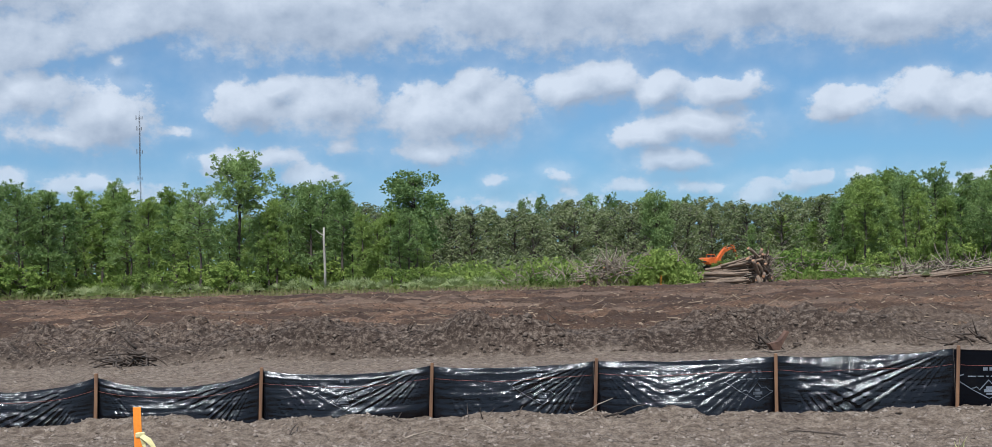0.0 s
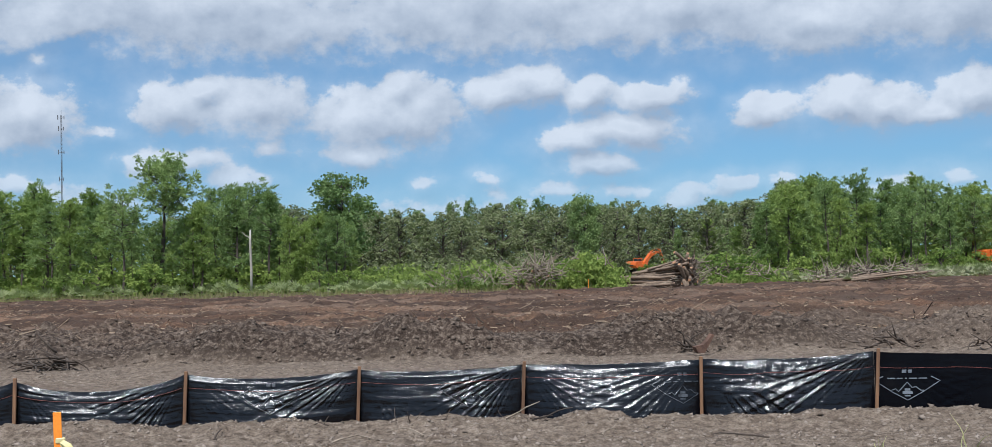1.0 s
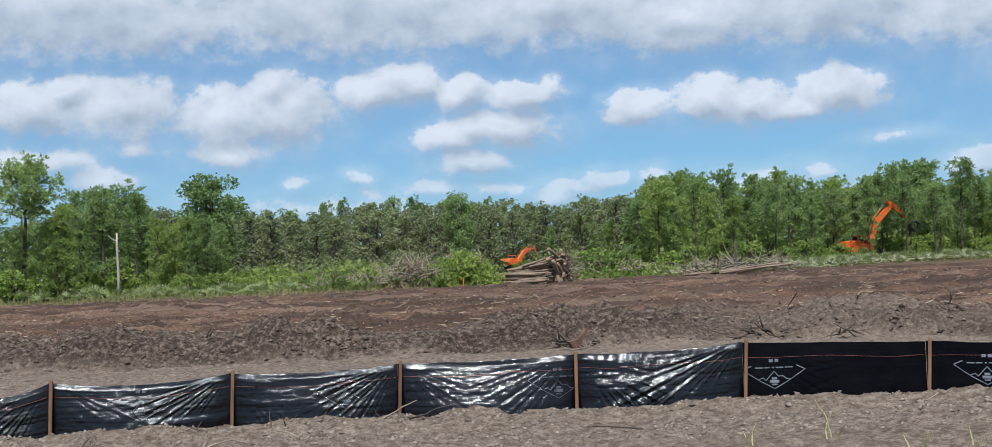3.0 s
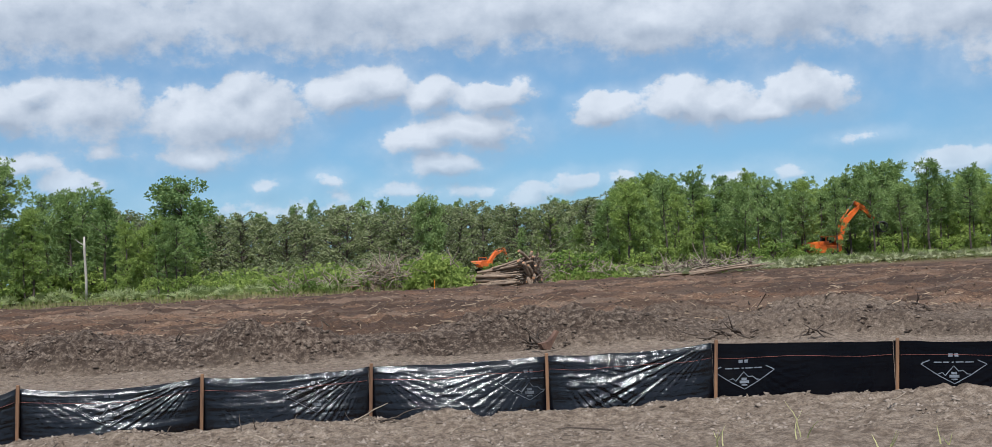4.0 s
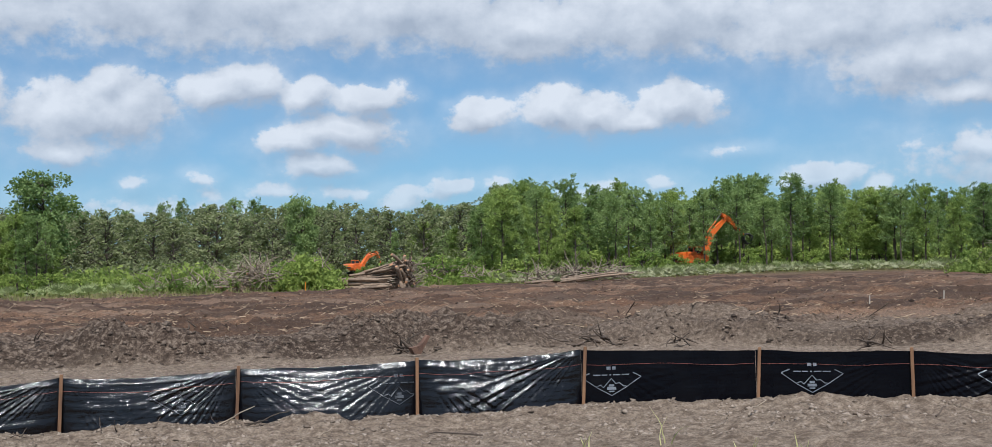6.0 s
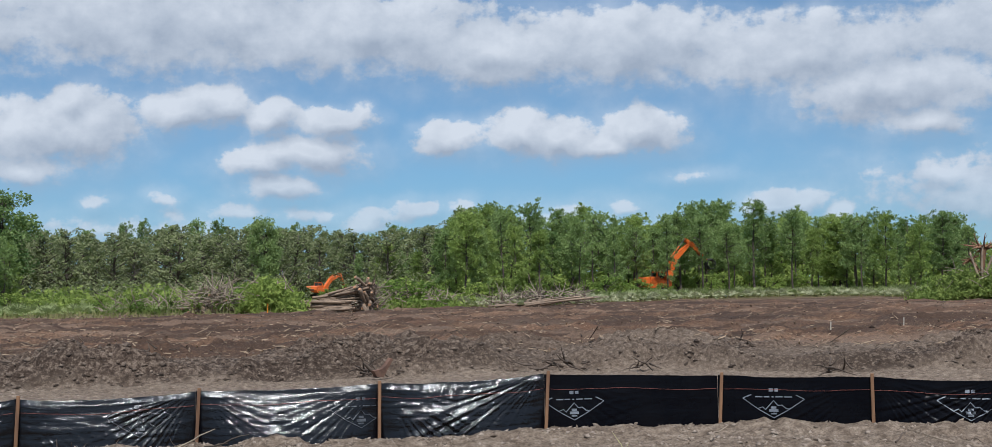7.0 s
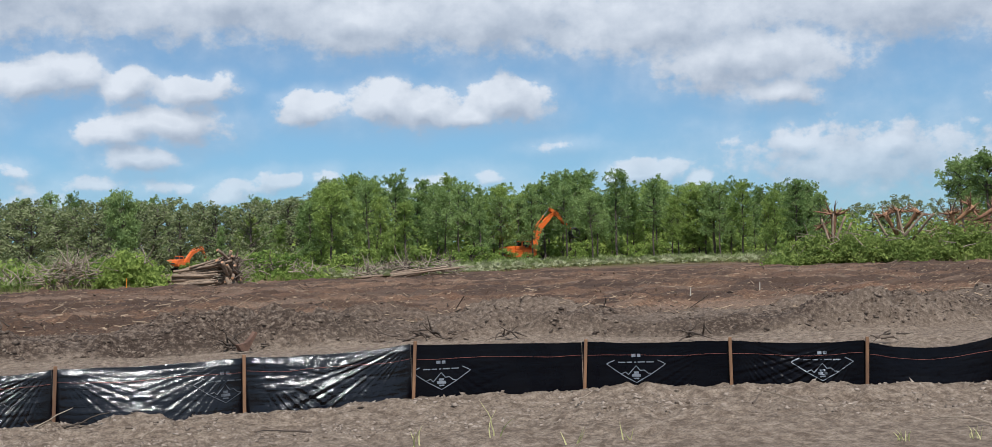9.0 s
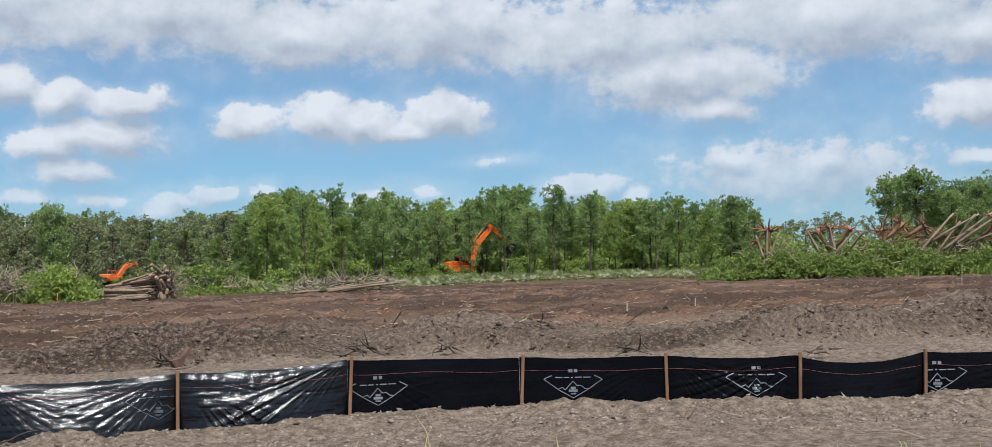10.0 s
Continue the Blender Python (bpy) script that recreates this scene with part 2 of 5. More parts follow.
RIBBON = worn("yellow_ribbon", (.55, .47, .20), (.75, .66, .34), 12.0, 0.5, bump=.002)
CORD = worn("red_cord", (.13, .03, .024), (.26, .07, .05), 20.0, 0.7, bump=.001)
PRINT_WORN = worn("worn_print", (.016, .018, .022), (.07, .075, .085), 14.0, 0.5, bump=.001)
PRINT = worn("white_print", (.08, .09, .11), (.24, .26, .29), 14.0, 0.5, bump=.001)


def fabric_material(name, relief, shine):
    """Black woven plastic sheet, glossy, dusty in patches, wrinkled along its length."""
    m, t, s = principled(name, 0.3, 0.0, shine)
    v = obj_coord(t)
    dust = noise_node(t, v, 2.2, 5.0, 0.6)
    t.links.new(ramp(t, dust, (.4, (.002, .002, .0035)), (.62, (.0035, .0035, .005)), (.85, (.009, .0085, .0085))), s.inputs["Base Color"])
    t.links.new(remap(t, dust, .3, .75, .09, .21), s.inputs["Roughness"])
    crease = noise_node(t, vnode(t, "MULTIPLY", v, (1.5, 1.5, 13.0)), 3.5, 6.0, .7, distortion=.7)
    fine = noise_node(t, vnode(t, "MULTIPLY", v, (3.0, 3.0, 34.0)), 4.0, 3.0, .6, distortion=.4)
    ridge = mnode(t, "ABSOLUTE", mnode(t, "MULTIPLY_ADD", fine, 2.0, -1.0))
    weave = t.nodes.new("ShaderNodeTexWave")
    weave.bands_direction = "Z"
    link(t, weave, Vector=v, Scale=55.0, Distortion=1.5)
    h = mnode(t, "MULTIPLY_ADD", weave.outputs["Fac"], 0.05, crease)
    h = mnode(t, "MULTIPLY_ADD", ridge, 0.22, h)
    bumped(t, s, h, 0.9, relief)
    return m


def soil_material():
    """Grey sand, dark clods and brown chippings; the mesh's soil attribute says which."""
    m, t, s = principled("soil", 0.95, 0.0, 0.2)
    v = obj_coord(t)
    a = t.nodes.new("ShaderNodeAttribute")
    a.attribute_name = "soil"
    sep = t.nodes.new("ShaderNodeSeparateColor")
    t.links.new(a.outputs["Color"], sep.inputs[0])
    wide = noise_node(t, vnode(t, "MULTIPLY", v, (0.5, 1.0, 1.0)), 0.11, 4.0, .6)
    damp = noise_node(t, vnode(t, "MULTIPLY", v, (0.55, 1.0, 1.0)), 0.42, 6.0, .72)
    n2, n3 = noise_node(t, v, 9.0, 7.0, .68), noise_node(t, v, 38.0, 4.0, .68)
    crumb = noise_node(t, v, 10.0, 6.0, .74)
    sand = ramp(t, n2, (.36, (.092, .066, .047)), (.50, (.195, .148, .110)), (.64, (.295, .234, .180)))
    sand = mix_color(t, remap(t, damp, .48, .66, 0.0, .45), sand, (.125, .092, .068, 1))
    # near-black lowest stop: shade of hollows between clods put into the colour
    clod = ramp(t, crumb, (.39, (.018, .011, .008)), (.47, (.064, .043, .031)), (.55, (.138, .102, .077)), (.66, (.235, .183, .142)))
    chips = ramp(t, mnode(t, "ADD", mnode(t, "MULTIPLY", damp, .45), mnode(t, "MULTIPLY", crumb, .55)),
                 (.38, (.028, .014, .009)), (.465, (.080, .043, .026)), (.53, (.152, .086, .052)), (.62, (.26, .163, .103)))
    chips = mix_color(t, remap(t, wide, .52, .64, 0.0, .4), chips, (.14, .066, .036, 1))
    streak = noise_node(t, vnode(t, "MULTIPLY", v, (0.3, 1.0, 1.0)), 0.33, 3.0, .55, distortion=.6)
    chips = mix_color(t, remap(t, streak, .49, .56, 0.0, .8), chips, (.038, .021, .014, 1))
    chips = mix_color(t, remap(t, streak, .44, .38, 0.0, .4), chips, (.19, .14, .105, 1))
    chips = mix_color(t, mnode(t, "MULTIPLY", remap(t, n3, .56, .66), .4), chips, (.32, .235, .155, 1))
    top = t.nodes.new("ShaderNodeAttribute")
    top.attribute_name = "topsoil"
    loam = mnode(t, "MULTIPLY", top.outputs["Fac"], remap(t, crumb, .60, .46, .2, .8))
    clod = mix_color(t, loam, clod, (.026, .017, .012, 1))
    tracks = noise_node(t, vnode(t, "MULTIPLY", v, (0.1, 1.0, 1.0)), 0.17, 2.0, .5, distortion=.4)
    chips = mix_color(t, remap(t, tracks, .53, .60, 0.0, .55), chips, (.038, .021, .014, 1))
    verge = ramp(t, n2, (.35, (.07, .075, .03)), (.65, (.20, .175, .08)))
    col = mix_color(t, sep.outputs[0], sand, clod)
    col = mix_color(t, sep.outputs[1], col, chips)
    col = mix_color(t, sep.outputs[2], col, verge)
    # pits of the fine relief darkened in the colour, as shaded hollows
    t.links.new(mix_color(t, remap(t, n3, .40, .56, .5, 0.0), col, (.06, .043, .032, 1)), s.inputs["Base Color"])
    bumped(t, s, mnode(t, "MULTIPLY_ADD", n3, .35, n2), 0.9, 0.06)
    return m


FABRIC = fabric_material("black_silt_fabric", .0036, .44)
# Same plastic for the taut panels, shine cut so their reflections come out darker.
DIMMED_TAUT_FABRIC = fabric_material("taut_black_silt_fabric", .003, .11)
SOIL = soil_material()


# ---- mesh helpers ----
class Shape:
    """Collects vertices and faces of one mesh."""

    def __init__(self):
        self.v, self.f, self.count = [], [], 0

    def add(self, verts, faces):
        verts = np.asarray(verts, float).reshape(-1, 3)
        self.v.append(verts)
        self.f += [tuple(i + self.count for i in f) for f in faces]
        self.count += len(verts)
        return self

    def tube(self, pts, radii, sides=6, cap=True):
        pts = np.asarray(pts, float)
        radii = np.broadcast_to(np.asarray(radii, float), (len(pts),))
        rings, prev = [], None
        for i, p in enumerate(pts):
            d = pts[min(i + 1, len(pts) - 1)] - pts[max(i - 1, 0)]
            d = d / (np.linalg.norm(d) + 1e-9)
            if prev is None:
                u = np.cross(d, (0, 0, 1) if abs(d[2]) < .9 else (1, 0, 0))
            else:
                u = prev - d * np.dot(prev, d)
            u = u / (np.linalg.norm(u) + 1e-9)
            prev, w = u, np.cross(d, u)
            a = np.arange(sides) * 2 * np.pi / sides
            rings.append(p + radii[i] * (np.cos(a)[:, None] * u + np.sin(a)[:, None] * w))
        faces = []
        for i in range(len(pts) - 1):
            for k in range(sides):
                a, b = i * sides + k, i * sides + (k + 1) % sides
                faces.append((a, b, b + sides, a + sides))
        if cap:
            faces.append(tuple(range(sides))[::-1])
            faces.append(tuple(range((len(pts) - 1) * sides, len(pts) * sides)))
        return self.add(np.concatenate(rings), faces)

    def box(self, size, m=None, bevel=0.12):
        """A box with cut edges, centred on its pose."""
        c = bevel * min(size)
        bm = bmesh.new()
        bmesh.ops.create_cube(bm, size=1, matrix=Matrix.Diagonal((*size, 1)))
        if c > 0:
            bmesh.ops.bevel(bm, geom=bm.edges[:], offset=c, segments=1, affect="EDGES")
        if m is not None:
            bm.transform(m)
        bm.verts.index_update()
        self.add([v.co[:] for v in bm.verts], [[v.index for v in f.verts] for f in bm.faces])
        bm.free()
        return self

    def slab(self, outline, width, m=None):
        """A plate cut to an outline in x and z, of that width in y."""
        n = len(outline)
        pts = [(x, -width / 2, z) for x, z in outline] + [(x, width / 2, z) for x, z in outline]
        if m is not None:
            pts = [(m @ Vector(p))[:] for p in pts]
        faces = [tuple(range(n)), tuple(range(2 * n - 1, n - 1, -1))]
        faces += [(i, i + n, (i + 1) % n + n, (i + 1) % n) for i in range(n)]
        return self.add(pts, faces)

    def leaves(self, centres, size, rng, shape=1.6, upward=0.0):
        """A loose leaf, two triangles folded on the midrib, at each centre."""
        c = np.asarray(centres, float)
        n = len(c)
        d = rng.normal(size=(n, 3))
        d[:, 2] += upward
        d /= np.linalg.norm(d, axis=1)[:, None]
        s = np.cross(d, rng.normal(size=(n, 3)))
        s /= np.linalg.norm(s, axis=1)[:, None] + 1e-9
        k = (size * rng.uniform(.6, 1.3, n))[:, None]
        up = np.cross(d, s)
        v = np.stack([c - d * k * shape * .5, c + s * k * .5 + up * k * .15, c + d * k * shape * .5, c - s * k * .5 + up * k * .15], 1)
        base = np.arange(n)[:, None] * 4
        f = np.concatenate([base + [0, 1, 2], base + [0, 2, 3]])
        return self.add(v.reshape(-1, 3), [tuple(x) for x in f.tolist()])

    def tufts(self, centres, dirs, length, blades, rng, width=.09):
        """Brushes of narrow blades round each direction."""
        c = np.repeat(np.asarray(centres, float), blades, 0)
        d = np.repeat(np.asarray(dirs, float), blades, 0)
        d = d + rng.normal(size=d.shape) * .75
        d /= np.linalg.norm(d, axis=1)[:, None] + 1e-9
        s = np.cross(d, rng.normal(size=d.shape))
        s /= np.linalg.norm(s, axis=1)[:, None] + 1e-9
        k = (length * rng.uniform(.6, 1.2, len(c)))[:, None]
        v = np.stack([c, c + d * k + s * width, c + d * k - s * width], 1)
        base = np.arange(len(c))[:, None] * 3
        return self.add(v.reshape(-1, 3), [tuple(x) for x in (base + [0, 1, 2]).tolist()])

    def mesh(self, name, material, smooth=False):
        me = bpy.data.meshes.new(name)
        me.from_pydata(np.concatenate(self.v).tolist(), [], self.f)
        me.materials.append(material)
        if smooth:
            me.shade_smooth()
        me.update()
        return me


def part(name, shape, material, parent=None, label="", smooth=False):
    ob = new(name, shape.mesh(name, material, smooth))
    ob.parent = parent
    return tagged(ob, label)


def thing(name, label, category, group="", at=None):
    ob = new(name)
    ob.empty_display_size = 0.2
    if at is not None:
        ob.matrix_basis = at
    return tagged(ob, label, category, group)


def fbm(x, y, seed, octaves=4, gain=.5):
    """Smooth value noise, about -1 to 1."""
    total, amp, norm = 0.0, 1.0, 0.0
    for o in range(octaves):
        fx, fy = x * 2.03 ** o + seed * 17.3 + o * 5.7, y * 2.03 ** o - seed * 9.1 + o * 3.3
        ix, iy = np.floor(fx).astype(np.int64), np.floor(fy).astype(np.int64)
        tx, ty = fx - ix, fy - iy
        tx, ty = tx * tx * (3 - 2 * tx), ty * ty * (3 - 2 * ty)

        def h(a, b):
            k = (a * 374761393 + b * 668265263 + (seed + o) * 1274126177) & 0x7fffffff
            k = ((k ^ (k >> 13)) * 1274126177) & 0x7fffffff
            return ((k ^ (k >> 16)) & 0xffff) / 32767.5 - 1
        top = h(ix, iy) * (1 - tx) + h(ix + 1, iy) * tx
        low = h(ix, iy + 1) * (1 - tx) + h(ix + 1, iy + 1) * tx
        total = total + amp * (top * (1 - ty) + low * ty)
        norm += amp
        amp *= gain
    return total / norm


def cells(x, y, size, seed):
    """Rounded lumps with creases between them, 0 to 1: one lump a cell, of its own height."""
    fx, fy = x / size, y / size
    ix, iy = np.floor(fx).astype(np.int64), np.floor(fy).astype(np.int64)
    best = np.zeros_like(fx)
    for dx in (-1, 0, 1):
        for dy in (-1, 0, 1):
            k = ((ix + dx) * 73856093 ^ (iy + dy) * 19349663 ^ seed * 83492791) & 0x7fffffff
            k = ((k ^ (k >> 13)) * 1274126177) & 0x7fffffff
            a, b, c = (k & 1023) / 1023, ((k >> 10) & 1023) / 1023, ((k >> 20) & 1023) / 1023
            d2 = (fx - ix - dx - a) ** 2 + (fy - iy - dy - b) ** 2
            best = np.maximum(best, (.25 + .75 * c) * np.sqrt(np.clip(1 - d2 / (.35 + .5 * c), 0, 1)))
    return best


def smooth01(a, b, x):
    t = np.clip((x - a) / (b - a), 0, 1)
    return t * t * (3 - 2 * t)


# ---- plan ----
POSTS = [(-8.0, 13.0), (-6.1, 13.2), (-4.33, 13.36), (-2.59, 13.48), (-.75, 13.5), (1.03, 13.5), (2.94, 13.26),
         (4.76, 13.0), (6.62, 12.46), (7.95, 11.5), (9.13, 10.68), (10.35, 10.05), (11.8, 9.4), (13.2, 8.6)]


def fence_y(x):
    return np.interp(x, [p[0] for p in POSTS], [p[1] for p in POSTS])


def bank_y(x):
    return np.interp(x, (-14, 0, 8.4, 10.5, 13, 16.5, 21, 40), (24.2, 23.6, 23.0, 21.9, 20.0, 18.6, 18.4, 19)) + .35 * fbm(x * .45, x * 0, 5, 3)


EDGE_AZ = (-60, -22, -11, 0, 6, 12, 17, 23, 31, 35, 39, 48, 90)
EDGE_R = (100, 98, 90, 84, 84, 92, 95, 112, 138, 126, 106, 90, 90)


def edge_r(az):
    return np.interp(az, EDGE_AZ, EDGE_R)


def ground_z(x, y):
    x, y = np.asarray(x, float), np.asarray(y, float)
    r = np.hypot(x, y)
    v, u = y - fence_y(x), y - bank_y(x)
    ahead = smooth01(0, 6, y)
    z = .05 * fbm(x * .25, y * .25, 1, 3) * smooth01(4, 12, r)
    rise = smooth01(-.2, .55, u) * (.38 + .09 * fbm(x * .5, y * .3, 2, 3))
    z = z + ahead * (rise - rise * .72 * smooth01(3.5, 14, u))
    rough = smooth01(-.8, .6, u) * (1 - .55 * smooth01(3, 8, u))
    wob_x, wob_y = x + .16 * fbm(x * 3, y * 3, 21, 3), y + .16 * fbm(x * 3, y * 3, 22, 3)
    patch = np.clip(.5 + 1.5 * fbm(x * .55, y * .55, 14, 3), .08, 1.25)
    lumps = .24 * cells(wob_x, wob_y, .5, 3) + .17 * cells(wob_x, wob_y, .25, 4) + .09 * cells(wob_x, wob_y, .13, 9)
    z = z + ahead * rough * (.15 * fbm(x * 1.3, y * 1.3, 3, 5, .6) + patch * lumps - .12)
    # loose heap against the foot of the fence
    heap = np.exp(-((v + .42) / .34) ** 2) * (.09 + .07 * fbm(x * .9, y * .4, 4, 4)) + .14 * np.exp(-((x - 10.6) / 1.3) ** 2 - ((v + .5) / .6) ** 2)
    z = z + ahead * heap * smooth01(-14, -10, x)
    z = z + .05 * fbm(x * 1.9, y * 1.9, 6, 6, .66) * smooth01(6, 9, y) * (1 - smooth01(60, 140, r))
    near = smooth01(8, 9.5, y) * (1 - smooth01(26, 34, r)) * (1 - rough)
    loose = np.clip(.28 + 1.7 * fbm(x * .7, y * .7, 18, 3), 0, 1) * (1 - .6 * smooth01(.2, 1.2, v))
    z = z + near * (.06 * fbm(x * 3.2, y * 3.2, 16, 5, .68) + loose * (.04 * cells(wob_x, wob_y, .34, 5) + .04 * cells(wob_x, wob_y, .17, 6) + .02 * cells(x, y, .08, 8)))
    # the churned field: broken furrows, track ridges and turned lumps
    field = smooth01(4, 8, u) * (1 - smooth01(70, 110, r))
    z = z + field * np.clip(.3 + 1.5 * fbm(x * .35, y * .5, 19, 3), 0, 1) * .17 * cells(wob_x, wob_y, .6, 7)
    furrow = 1 - np.abs(fbm(x * .13 + 40, y * .55, 23, 4, .6)) * 3.2
    z = z + .13 * field * np.clip(furrow, 0, 1) * (.6 + .8 * fbm(x * 1.1, y * 1.1, 24, 3))
    z = z + .19 * smooth01(5, 12, u) * (1 - smooth01(85, 120, r)) * fbm(x * .16, y * .75, 7, 4, .6)
    z = z - .02 * smooth01(-.1, .25, v) * (1 - smooth01(.3, 3, v))
    return z


def ground_at(az, r):
    a = radians(az)
    x, y = r * math.sin(a), r * math.cos(a)
    return Vector((x, y, float(ground_z(x, y))))


def build_ground():
    az = np.concatenate([np.arange(-180, -28, 4.0), np.arange(-28, 55, .14), np.arange(55, 180, 5.0)])
    rad = np.concatenate([[.02, 2, 5, 7, 8.4, 9.2], np.linspace(9.8, 15, 120), np.linspace(15.1, 18, 22), np.linspace(18.05, 28, 175),
                          np.geomspace(28.2, 105, 210), np.geomspace(110, 4000, 14)])
    A, Rr = np.meshgrid(np.radians(az), rad, indexing="ij")
    x, y = Rr * np.sin(A), Rr * np.cos(A)
    z = ground_z(x, y)
    na, nr = A.shape
    i = np.arange(na * nr).reshape(na, nr)
    j = np.roll(i, -1, 0)
    quads = np.stack([i[:, :-1], j[:, :-1], j[:, 1:], i[:, 1:]], -1).reshape(-1, 4)
    me = bpy.data.meshes.new("ground")
    me.from_pydata(np.stack([x, y, z], -1).reshape(-1, 3).tolist(), [], quads.tolist() + [tuple(i[::-1, 0].tolist())])
    u = y - bank_y(x)
    blend = .8 * fbm(x * .5, y * .5, 8, 4)
    clod = smooth01(-.6, .3, u + blend * .5)
    sandy = smooth01(4, 14, x) * smooth01(-.25, .35, fbm(x * .22, y * .5, 31, 3) + .12)
    clod = clod * (1 - .5 * sandy)
    chips = smooth01(2.0, 5.0, u + blend * 2.2 - 1.2 * sandy)
    verge = smooth01(-6, 1, Rr - edge_r(np.degrees(A)) + blend * 5) * .9
    col = np.stack([clod, chips, verge, np.ones_like(x)], -1).reshape(-1)
    layer = me.color_attributes.new("soil", "FLOAT_COLOR", "POINT")
    layer.data.foreach_set("color", col.astype(np.float32))
    cut = u + blend * .35
    band = smooth01(-.25, .05, cut) * (1 - smooth01(.45, 1.1, cut)) * np.clip(.55 + 1.6 * fbm(x * .3, y * .3, 33, 3), 0, 1)
    top = me.attributes.new("topsoil", "FLOAT", "POINT")
    top.data.foreach_set("value", band.reshape(-1).astype(np.float32))
    me.materials.append(SOIL)
    me.shade_smooth()
    return tagged(new("ground", me), "cleared sandy soil with brown wood chippings and a clod bank", "ground", kind="structure")


build_ground()


# ---- silt fence ----
POST_TOP = (.62, .64, .63, .64, .64, .645, .66, .715, .66, .655, .635, .63, .62, .62)
SAG = (.10, .15, .15, .07, .05, .025, .035, .01, .015, .03, .10, .02, .05)
CREASE = (1.0, 1.2, 1.2, 1.1, 1.0, .9, 1.4, .22, .22, .4, .5, .3, .4)
SLACK = (.7, 1.0, 1.0, 1.2, 1.1, 1.75, 1.4, .2, .2, .3, .5, .3, .3)
FAN = (1.0, 1.0, 1.0, .8, .7, .4, 1.25, 1.0, 1.0, 1.2, 1.5, 1.0, 1.0)


def panel_points(i, s, h):
    """Points of the sheet between posts i and i + 1: s along, h from the top (0) to the ground (1)."""
    s, h = np.asarray(s, float), np.asarray(h, float)
    (x0, y0), (x1, y1) = POSTS[i], POSTS[i + 1]
    length = math.hypot(x1 - x0, y1 - y0)
    out = np.array([(y1 - y0) / length, -(x1 - x0) / length])
    hang = SAG[i] * (4 * s * (1 - s)) ** .8 + .012 * fbm(s * 6, s * 0, i + 3, 3)
    top = POST_TOP[i] * (1 - s) + POST_TOP[i + 1] * s - .035 - hang
    z = top + (-.10 - top) * h
    depth = (top - z) + .02
    k, slack = CREASE[i], SLACK[i]
    pull = 0.0
    for corner, weight, turns in ((1 - s, .34, 37.0), (s, .12, 29.0), (1 - s, .6, 73.0), (s, .28, 61.0), (1 - s, .38, 121.0), (s, .16, 104.0)):
        X = corner * length + .02
        ang = np.arctan2(depth + .5 * hang, X)
        reach = np.exp(-((np.hypot(X, depth) - .65) / .7) ** 2) * smooth01(.0, .25, np.hypot(X, depth))
        wave = np.sin(turns * ang + 2.2 * fbm(X * 1.3, depth * 2, i + 20, 2) + i)
        pull = pull + weight * reach * (np.abs(wave) ** .7 * np.sign(wave)) * smooth01(.12, .3, ang) * (1 - smooth01(.9, 1.25, ang))
    pull = pull * np.clip(.30 + 1.7 * fbm(s * length * 1.5, depth * 2.2, i + 90, 3), .04, 1.25)
    ends = np.minimum(1, np.minimum(s, 1 - s) * 14) ** .7
    long_fold = fbm(s * 2.2 + h * .8, h * 8, i + 40, 3)
    d = k * (.019 * FAN[i] * pull + .010 * long_fold * smooth01(0, .15, h)) + slack * .16 * np.sin(np.pi * s) ** .7 * h ** 1.3 + slack * .03 * np.sin(np.pi * h) * np.sin(np.pi * s)
    d = d + k * .0055 * fbm(s * 4 + h * 2, h * 38, i + 60, 4, .7) + k * .004 * fbm(s * 30, h * 12, i + 80, 2)
    # the hem is folded back over the top edge
    d = d - (.034 + .012 * fbm(s * 14, h * 0, i + 70, 3)) * np.clip(1 - h / .075, 0, 1) * (1 if i < 7 else 0)
    d = d * ends - .012
    return np.stack([x0 + (x1 - x0) * s + out[0] * d, y0 + (y1 - y0) * s + out[1] * d, z], -1), out


def build_fence():
    fence = thing("silt_fence", "black plastic silt fence on wooden stakes, sagging and creased", "fence")
    rng = np.random.default_rng(4)
    S, Hh = np.meshgrid(np.linspace(0, 1, 160), np.linspace(0, 1, 56) ** 1.1, indexing="ij")
    n, m = S.shape
    idx = np.arange(n * m).reshape(n, m)
    quads = np.stack([idx[:-1, :-1], idx[:-1, 1:], idx[1:, 1:], idx[1:, :-1]], -1).reshape(-1, 4).tolist()
    panels = []
    for i in range(len(POSTS) - 1):
        pts, out = panel_points(i, S, Hh)
        panels.append(part("fabric_panel", Shape().add(pts, quads), FABRIC if CREASE[i] > .5 else DIMMED_TAUT_FABRIC, fence, "glossy black woven plastic sheet", True))
        # cord stitched along the sheet below its hem
        s = np.linspace(0.01, .99, 40)
        c, out = panel_points(i, s, np.full(40, .20) + .012 * np.sin(s * 9 + i))
        c[:, 0] += out[0] * .006
        c[:, 1] += out[1] * .006
        part("stitched_cord", Shape().tube(c, .002, 5), CORD, panels[-1], "red stitched cord")
    for i, (x, y) in enumerate(POSTS):
        lean, twist = rng.uniform(-2.2, 2.2), rng.uniform(-12, 12)
        tall = POST_TOP[i] + .32
        nx = POSTS[min(i + 1, len(POSTS) - 1)]
        pv = POSTS[max(i - 1, 0)]
        t = math.degrees(math.atan2(nx[1] - pv[1], nx[0] - pv[0]))
        mt = pose(x, y - .022, 0, 0, lean + 1.2, t + twist * .3) @ pose(0, 0, POST_TOP[i] - tall / 2)
        part("wooden_stake", Shape().box((.036, .034, tall), mt, .14), POST_WOOD, fence, "square brown wooden stake")
    return fence, panels


fence, panels = build_fence()


